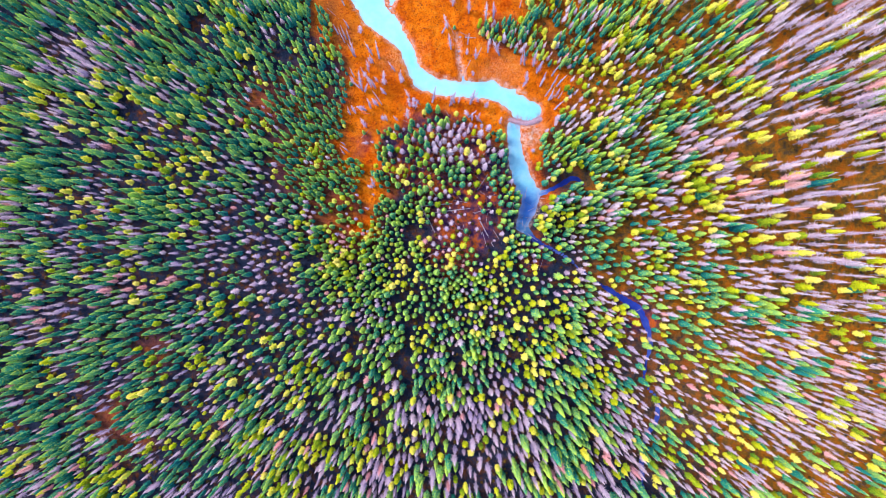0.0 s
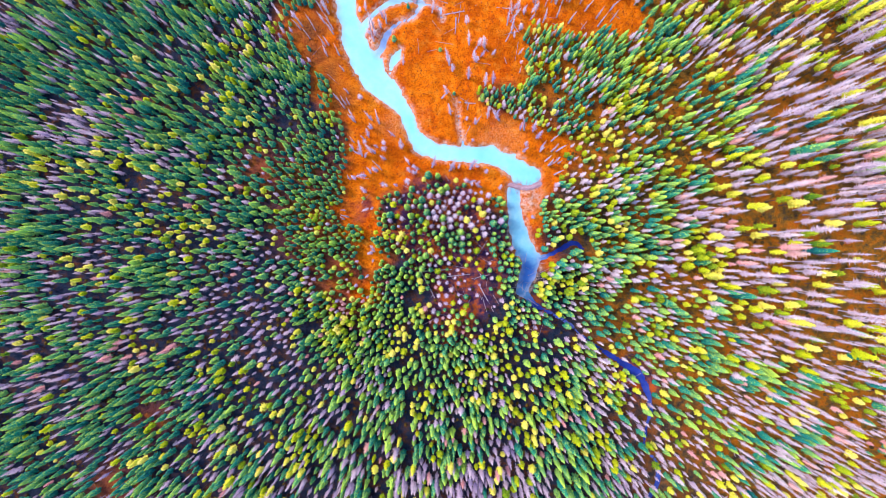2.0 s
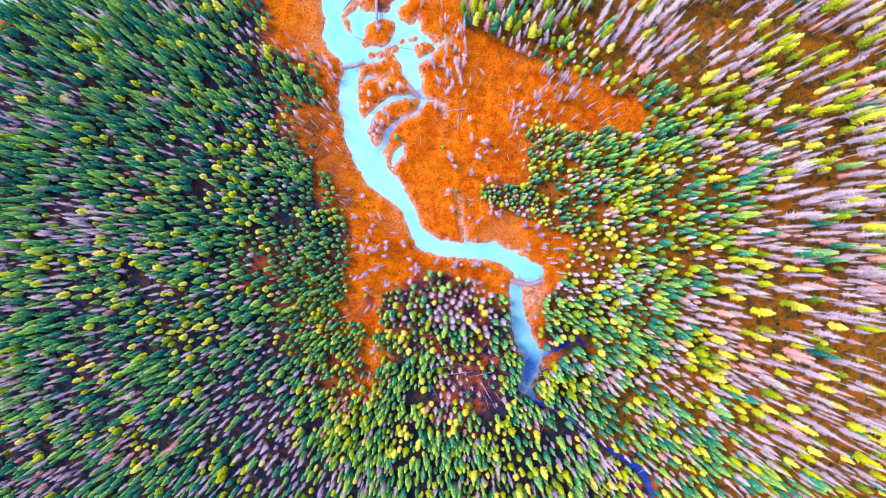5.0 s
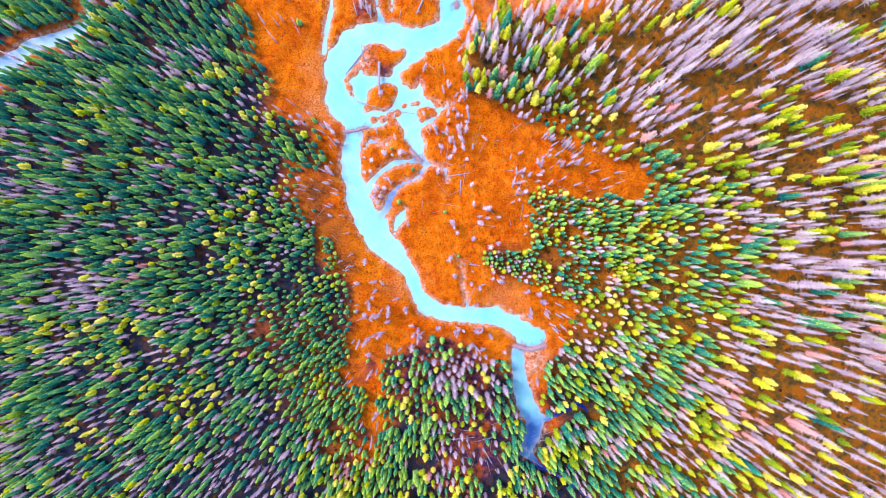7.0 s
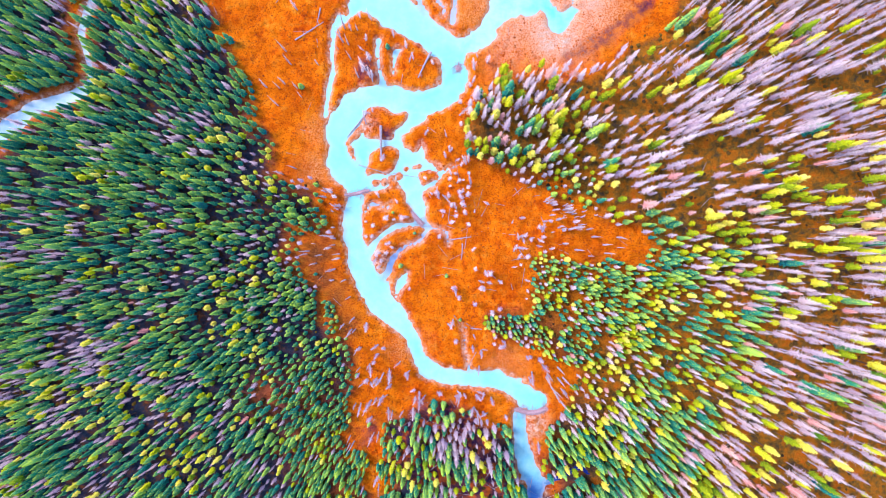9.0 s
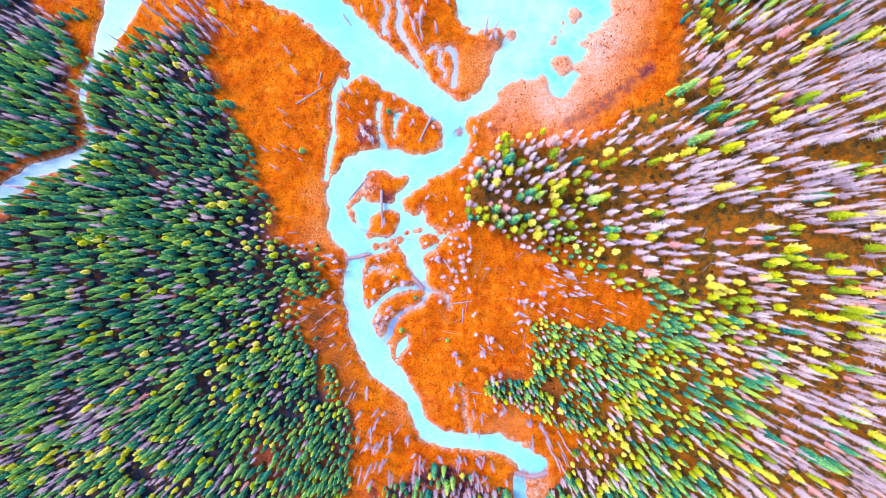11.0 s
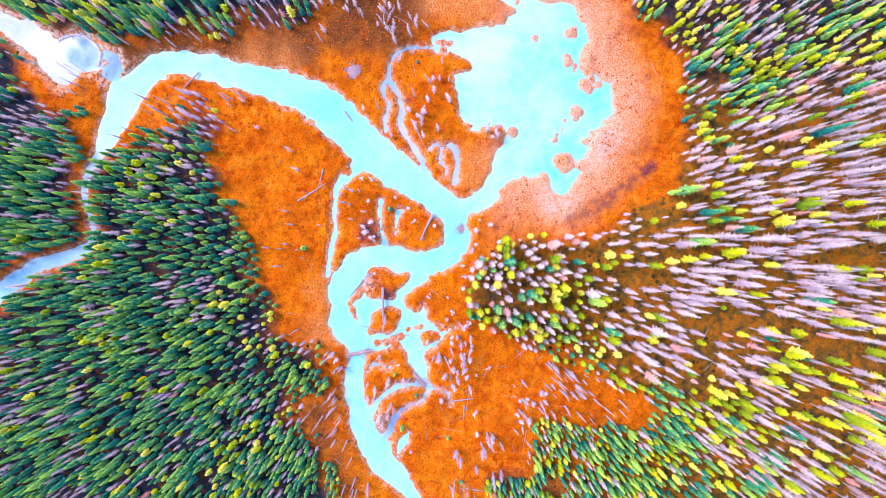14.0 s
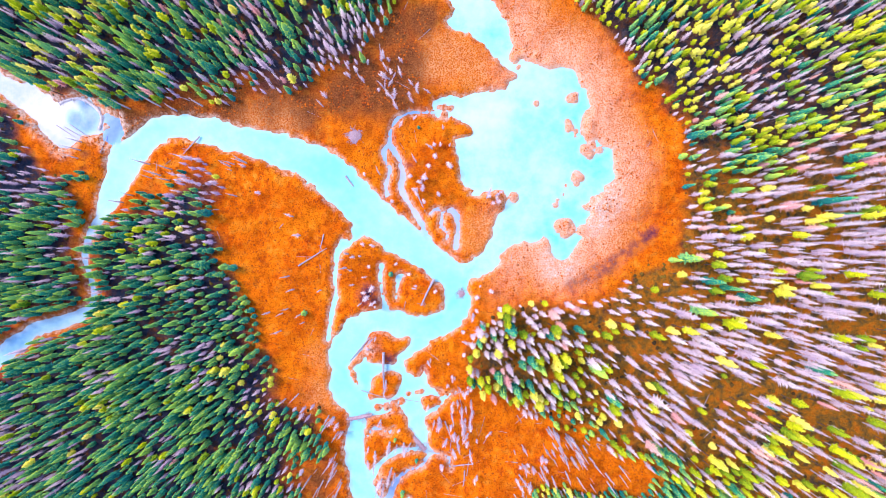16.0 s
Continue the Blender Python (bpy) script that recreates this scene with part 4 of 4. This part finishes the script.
def joined(name, rows, kind):
    """All trees of one kind beyond the counted ones, in one mesh."""
    needles, bark = KINDS[kind][:2]
    V, F, T, N, S, base = [], [], [], [], [], 0
    for x, y, z, h, shape, turn, wide, tone in rows:
        (tv, tf), (kv, kf, kt) = SHAPES[kind][shape]
        v = np.concatenate([tv, kv])
        c, s = math.cos(turn) * wide, math.sin(turn) * wide
        V.append(np.stack([x + c * v[:, 0] - s * v[:, 1], y + s * v[:, 0] + c * v[:, 1], z + v[:, 2] * h / 10.0], axis=1))
        F.append(np.concatenate([tf, kf + len(tv)]) + base)
        S.append(np.concatenate([np.ones(len(tf), int), np.zeros(len(kf), int)]))
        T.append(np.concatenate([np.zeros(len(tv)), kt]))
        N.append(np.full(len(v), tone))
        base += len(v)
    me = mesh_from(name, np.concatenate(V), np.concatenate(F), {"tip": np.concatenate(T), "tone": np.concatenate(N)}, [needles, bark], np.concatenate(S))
    return new(name, me)


def tone_of(kind, x, y):
    """One tree's tone; dead trees are greyer in the west and paler on the eastern side."""
    t = rng.uniform(0.02, 1.0) ** 1.2
    dry = float(ease(np.array(x + 0.35 * y), 5, 60))
    if kind == "snag":
        t = 0.12 + 0.55 * t + 0.35 * float(ease(np.array(y), 55, 75))
    if kind in ("dead", "red"):
        t = 0.10 + 0.52 * t + 0.44 * dry
    if kind in ("spruce", "young"):  # fresher green on the drier side and on the southern stand
        t = 0.9 * t + (-0.12 if kind == "spruce" else 0.05) * dry
        t *= 1 - 0.08 * float(ease(np.array(-x), 22, 60))  # haze and shade of the west painted in: bluer and darker
        t += 0.14 * float(ease(np.array(-y), -34, -8)) * float(ease(np.array(x), -48, -22))
    return t


def height_word(h):
    return "tall" if h > 8 else "small" if h < 4 else "medium-high"


LOOKS = {
    "spruce": "green spruce with a narrow layered crown",
    "dead": "grey dead conifer with bare fine twigs",
    "pine": "pine with a bright yellow-green crown",
    "young": "young green spruce with a pointed crown",
    "snag": "bleached dead snag with short bare twigs",
    "red": "dying pine with pink-red needles",
}
NEAREST = 280
FOREST = {"spruce": 0, "dead": 1, "pine": 2, "red": 3, "young": 4, "snag": 5}
for kind, k in FOREST.items():
    needles, bark, thing_name, group, stuff_name, stuff_label = KINDS[kind]
    rows = [p for p in plan if p[4] == k]
    rows.sort(key=lambda p: abs(p[0]) + (0 if -60 < p[1] < 200 else 1000))
    full = []
    slim = np.clip(0.55 + 0.22 * stand_at(np.array([p[0] for p in rows]), np.array([p[1] for p in rows]))[:, 0], 0.72, 1.08)  # slender where they stand close
    for (x, y, z, h, _), narrow in zip(rows, slim):
        wide = (1.0 if kind in ("dead", "snag") else narrow) * (0.35 + 0.072 * h) * {"snag": 1.35, "dead": 1.15, "pine": 1.0 - 0.024 * h}.get(kind, 1.0) * rng.uniform(0.78, 1.25)
        full.append((x, y, z, h, int(rng.integers(6)), rng.uniform(0, 6.28), wide, tone_of(kind, x, y)))
    meshes = []
    for (tv, tf), (kv, kf, kt) in NEAR_SHAPES[kind]:
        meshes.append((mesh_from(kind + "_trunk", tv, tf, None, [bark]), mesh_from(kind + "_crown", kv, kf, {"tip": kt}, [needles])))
    for x, y, z, h, shape, turn, wide, tone in full[:NEAREST]:
        root = new(thing_name)
        tilt = rng.normal(0, 0.13, 2) if kind == "snag" else (0.0, 0.0)
        root.matrix_world = Matrix.LocRotScale((x, y, z), Euler((tilt[0], tilt[1], turn)), (wide, wide, h / 10.0))
        for part_name, me in zip(("trunk", "crown"), meshes[shape]):
            piece = new(part_name, me)
            piece.parent = root
            piece.color = (tone, tone, tone, 1.0)
        spot = "on the orange bog" if kind == "snag" else "in the mixed forest"
        tagged(root, height_word(h) + " " + LOOKS[kind] + " " + spot, "tree", group)
    if len(full) > NEAREST:
        tagged(joined(stuff_name, full[NEAREST:], kind), stuff_label, "forest", kind="stuff")

# ---- low growth: sedge tussocks on the bog, scrub under the trees ----


def tuft_shape(seed):
    r = random.Random(seed)
    v, f, t = [], [], []
    for ring, (rad, hh) in enumerate(((1.0, -0.12), (0.62, 0.55))):
        for i in range(6):
            a = math.pi * i / 3 + 0.5 * ring
            q = rad * (0.75 + 0.5 * r.random())
            v.append((q * math.cos(a), q * math.sin(a), hh * (0.8 + 0.4 * r.random())))
            t.append(0.2 + 0.4 * ring)
    v.append((0.1, 0, 0.85))
    t.append(1.0)
    for i in range(6):
        j = (i + 1) % 6
        f += [(i, j, 6 + j), (i, 6 + j, 6 + i), (6 + i, 6 + j, 12)]
    return np.array(v), np.array(f), np.array(t)


def scatter_low(name, places, sizes, flat, mat, label, category):
    shapes = [tuft_shape(s) for s in range(5)]
    V, F, T, N, base = [], [], [], [], 0
    for (x, y, z), w in zip(places, sizes):
        v, f, t = shapes[int(rng.integers(5))]
        a = rng.uniform(0, 6.28)
        c, s = math.cos(a) * w, math.sin(a) * w
        V.append(np.stack([x + c * v[:, 0] - s * v[:, 1], y + s * v[:, 0] + c * v[:, 1], z + v[:, 2] * w * flat], axis=1))
        F.append(f + base)
        T.append(t)
        N.append(np.full(len(v), rng.uniform(0.02, 1.0)))
        base += len(v)
    ob = new(name, mesh_from(name, np.concatenate(V), np.concatenate(F), {"tip": np.concatenate(T), "tone": np.concatenate(N)}, [mat]))
    tagged(ob, label, category, kind="stuff")


sx, sy = rng.uniform(-110, 66, 42000), rng.uniform(-16, 208, 42000)
s_z, s_wet, s_bog, s_mat, s_bruise = lie_of(sx, sy)
on_bog = np.flatnonzero((s_wet > 0.5) & (s_bog < 1.5) & (rng.random(len(sx)) > 0.85 * s_mat) & (grain(sx, sy, 3.0, 50) > 0.35))[:7000]
scatter_low("sedge_tussocks", np.stack([sx, sy, s_z], axis=1)[on_bog], rng.uniform(0.12, 0.30, len(on_bog)), 1.0, MAT_TUFT,
            "orange and rust-red sedge tussocks on the bog", "grass")
ux, uy = rng.uniform(-125, 124, 16000), rng.uniform(-74, 212, 16000)
u_z, u_wet, u_bog, _, _ = lie_of(ux, uy)
under = np.flatnonzero((u_wet > 1.0) & (u_bog > 1.0))[:4500]
scatter_low("forest_scrub", np.stack([ux, uy, u_z], axis=1)[under], rng.uniform(0.25, 0.7, len(under)), 0.9, MAT_SCRUB,
            "brown and olive scrub on the forest floor", "shrubs")

# ---- fallen logs: from x, y to x, y, with the radius ----
LOGS = [
    (-7.3, 10.7, 1.6, 11.3, 0.22), (-3.0, 8.9, 6.5, 10.1, 0.2), (3.6, 56.2, 8.2, 55.9, 0.22),
    (-18.8, 110.3, -18.6, 100.8, 0.4), (-5.3, 129.9, -8.9, 122.9, 0.35), (-0.0, 79.9, 5.4, 80.5, 0.2),
    (3.0, 78.8, 2.7, 74.5, 0.18), (-22.6, 114.2, -28.1, 107.5, 0.2), (-15.7, 97.7, -8.8, 96.7, 0.12),
    (-24.8, 99.9, -15.7, 97.2, 0.12), (-68.7, 168.0, -72.6, 163.0, 0.2), (-41.8, 133.3, -34.1, 138.0, 0.2),
    (-34.9, 141.8, -36.0, 138.0, 0.2), (-7.1, 11.3, -3.0, 3.7, 0.2), (9.0, 6.7, 12.8, -0.2, 0.16),
    (-4.5, 16.2, -2.2, 12.9, 0.16), (-29.3, 157.5, -27.2, 154.7, 0.3), (-9.8, 152.5, -8.0, 148.0, 0.2),
    (15.5, 108.6, 10.1, 113.1, 0.15), (-13.7, 8.6, -11.2, 11.7, 0.15),
    (-105.8, 170.4, -100.1, 167.4, 0.11), (-104.4, 171.2, -98.8, 167.7, 0.11), (-108.1, 171.0, -101.9, 167.1, 0.11),
]


def log_mesh(length, radius, seed):
    """A tapering, slightly bent trunk lying along x."""
    r = random.Random(seed)
    bm = bmesh.new()
    rings = []
    for k in range(5):
        s = k / 4
        bend = 0.35 * radius * math.sin(3.0 * s + seed)
        rings.append([bm.verts.new((length * s, bend + radius * (1 - 0.55 * s) * math.cos(math.pi * i / 3.5), radius * (1 - 0.55 * s) * math.sin(math.pi * i / 3.5)))
                      for i in range(7)])
    for a, b in zip(rings, rings[1:]):
        for i in range(7):
            bm.faces.new((a[i], a[(i + 1) % 7], b[(i + 1) % 7], b[i]))
    bm.faces.new(rings[0][::-1])
    bm.faces.new(rings[-1])
    me = bpy.data.meshes.new("log")
    bm.to_mesh(me)
    bm.free()
    me.materials.append(MAT_LOG)
    return me


def lay_log(ax, ay, bx, by, radius, seed, label="weathered grey fallen log with branch stubs"):
    ends = lie_of([ax, bx, (ax + bx) / 2], [ay, by, (ay + by) / 2])[0]
    za, zb = max(ends[0], -0.05) + radius * 0.8, max(ends[1], -0.05) + radius * 0.5
    mid_need = max(ends[2], -0.05) + radius * 0.4 - (za + zb) / 2
    if mid_need > 0:
        za, zb = za + mid_need, zb + mid_need
    d = Vector((bx - ax, by - ay, zb - za))
    ob = new("fallen_log", log_mesh(d.length, radius, seed))
    ob.matrix_world = Matrix.Translation((ax, ay, za)) @ d.to_track_quat("X", "Z").to_matrix().to_4x4()
    if radius > 0.145:
        for k in range(int(d.length * 0.9)):
            a, s = rng.uniform(0.2, 2.9), rng.uniform(0.25, 0.95)
            stub = new("branch_stub", STUB_MESH)
            stub.parent = ob
            way = Vector((0.5, math.cos(a), math.sin(a)))
            stub.matrix_local = Matrix.LocRotScale((d.length * s, 0, 0), way.to_track_quat("X", "Z"), (radius * rng.uniform(3, 6), 1, 1))
    return tagged(ob, label, "log", "fallen logs")


STUB_MESH = log_mesh(1.0, 0.05, 77)


for n, (ax, ay, bx, by, r) in enumerate(LOGS):
    lay_log(ax, ay, bx, by, r, n)
for n in range(46):  # drowned sticks and poles in the shallows below the lower dam
    a, ln = rng.uniform(0, 6.28), rng.uniform(1.2, 3.6)
    px, py = rng.normal(21.5, 3.0), rng.normal(6.0, 6.0)
    lay_log(px, py, px + ln * math.cos(a), py + ln * math.sin(a), rng.uniform(0.04, 0.08), 400 + n, "thin dark drowned pole in shallow water")
# many thinner trunks lie across the dead ground, the bog and the open hill
lie = np.flatnonzero((c_wet > 1.0) & (((c_bruise > 0.5) & (cy < 60) & (rng.random(len(cx)) < 0.016)) | ((c_bog > -25) & (c_bog < 0) & (c_mat < 0.4) & (rng.random(len(cx)) < np.where((cx > -8) & (cy > 66) & (cy < 112), 0.008, 0.0015)))
                                     | ((cx > 55) & (c_bog > 3) & (rng.random(len(cx)) < 0.0012))))[:300]
for n, i in enumerate(lie):
    a, ln = rng.uniform(0, 6.28), rng.uniform(1.6, 5.5)
    lay_log(cx[i], cy[i], cx[i] + ln * math.cos(a), cy[i] + ln * math.sin(a), rng.uniform(0.045, 0.10), 100 + n, "thin bleached fallen trunk on the ground")

# ---- beaver dams: a ridge of mud with sticks laid over it ----
STICK_MESHES = []
for n in range(4):
    me = log_mesh(1.0, 0.045, 300 + n)
    me.materials.clear()
    me.materials.append(MAT_STICK if n else MAT_LOG)
    STICK_MESHES.append(me)


def ridge_mesh(curve, half, top, mat):
    v, f = [], []
    for i, (x, y) in enumerate(curve):
        j = min(i + 1, len(curve) - 1)
        t = np.array(curve[j]) - np.array(curve[max(i - 1, 0)])
        nrm = np.array((-t[1], t[0])) / (np.hypot(*t) + 1e-9)
        for s, z in ((-1.0, -0.3), (-0.5, 0.7), (0.0, 1.0), (0.5, 0.65), (1.0, -0.3)):
            w = half * s * (0.85 + 0.3 * rng.random())
            v.append((x + nrm[0] * w, y + nrm[1] * w, top * z * (0.8 + 0.4 * rng.random())))
    for i in range(len(curve) - 1):
        for k in range(4):
            f.append((i * 5 + k, i * 5 + k + 1, i * 5 + k + 6, i * 5 + k + 5))
    return mesh_from("mud_ridge", v, f, None, [mat])


def beaver_dam(points, half, top, sticks, label, pale=0):
    curve = smoothed(points, 0.6)
    root = new("beaver_dam")
    root.location = (curve[0][0], curve[0][1], 0)
    ridge = new("mud_ridge", ridge_mesh([(x - curve[0][0], y - curve[0][1]) for x, y in curve], half, top, MAT_SILT if pale else MAT_STICK))
    ridge.parent = root
    for n in range(sticks):
        i = int(rng.integers(len(curve)))
        x, y = curve[i] - curve[0]
        ln = rng.uniform(0.4, 1.1) if pale else rng.uniform(0.8, 2.4)
        st = new("stick", STICK_MESHES[0 if pale else n % 4])
        st.parent = root
        st.matrix_local = Matrix.LocRotScale((x + rng.uniform(-half, half) * 0.8, y + rng.uniform(-half, half) * 0.8, top * rng.uniform(0.5, 1.0)),
                                             Euler((0, rng.uniform(-0.12, 0.16), rng.uniform(0, 6.28))), (ln, rng.uniform(0.8, 1.6), rng.uniform(0.8, 1.6)))
    tagged(root, label, "beaver dam")


beaver_dam([(16.9, 34.4), (22.0, 33.1), (27.0, 35.0)], 0.9, 0.45, 90, "beaver dam of pinkish-brown sticks and mud")
beaver_dam([(-32.7, 91.7), (-27.5, 92.0), (-22.0, 93.1)], 0.6, 0.45, 60, "low beaver dam of dark sticks across the river")
beaver_dam([(-17.1, 93.0), (-12.2, 88.4), (-7.6, 83.7)], 0.8, 0.4, 90, "brushy beaver dam of sticks between two bog isles")
beaver_dam([(-107.0, 177.0), (-105.2, 177.8), (-102.8, 178.4), (-100.2, 177.8), (-97.9, 176.3), (-96.2, 174.5), (-95.7, 172.5), (-96.4, 169.9)], 0.55, 0.35, 110, "thin curved dam of bleached sticks closing off a bay", 1)


def brush_pile(x, y, radius, top, sticks):
    root = new("brush_pile")
    z = float(lie_of([x], [y])[0][0])
    root.location = (x, y, max(z, -0.1))
    mound = new("mound", mesh_from("mound", *mound_shape(radius, top), None, [MAT_STICK]))
    mound.parent = root
    for n in range(sticks):
        a, q = rng.uniform(0, 6.28), radius * math.sqrt(rng.random())
        st = new("stick", STICK_MESHES[n % 4])
        st.parent = root
        st.matrix_local = Matrix.LocRotScale((q * math.cos(a), q * math.sin(a), top * (1 - q / radius) + 0.05), Euler((0, rng.uniform(-0.2, 0.3), rng.uniform(0, 6.28))),
                                             (rng.uniform(0.8, 2.0), 1.3, 1.3))
    tagged(root, "low pile of grey-purple sticks and mud", "brush pile")


def mound_shape(radius, top):
    v, f = [], []
    for k, (q, h) in enumerate(((1.0, -0.3), (0.7, 0.5), (0.35, 0.9))):
        for i in range(9):
            a = 2 * math.pi * i / 9
            w = radius * q * (0.85 + 0.3 * rng.random())
            v.append((w * math.cos(a), w * math.sin(a), top * h))
    v.append((0, 0, top))
    for k in range(2):
        for i in range(9):
            a, b = k * 9 + i, k * 9 + (i + 1) % 9
            f += [(a, b, b + 9), (a, b + 9, a + 9)]
    for i in range(9):
        f.append((18 + i, 18 + (i + 1) % 9, 27))
    return v, f


brush_pile(2.0, 126.0, 1.2, 0.22, 70)
brush_pile(-26.9, 168.0, 2.0, 0.3, 110)
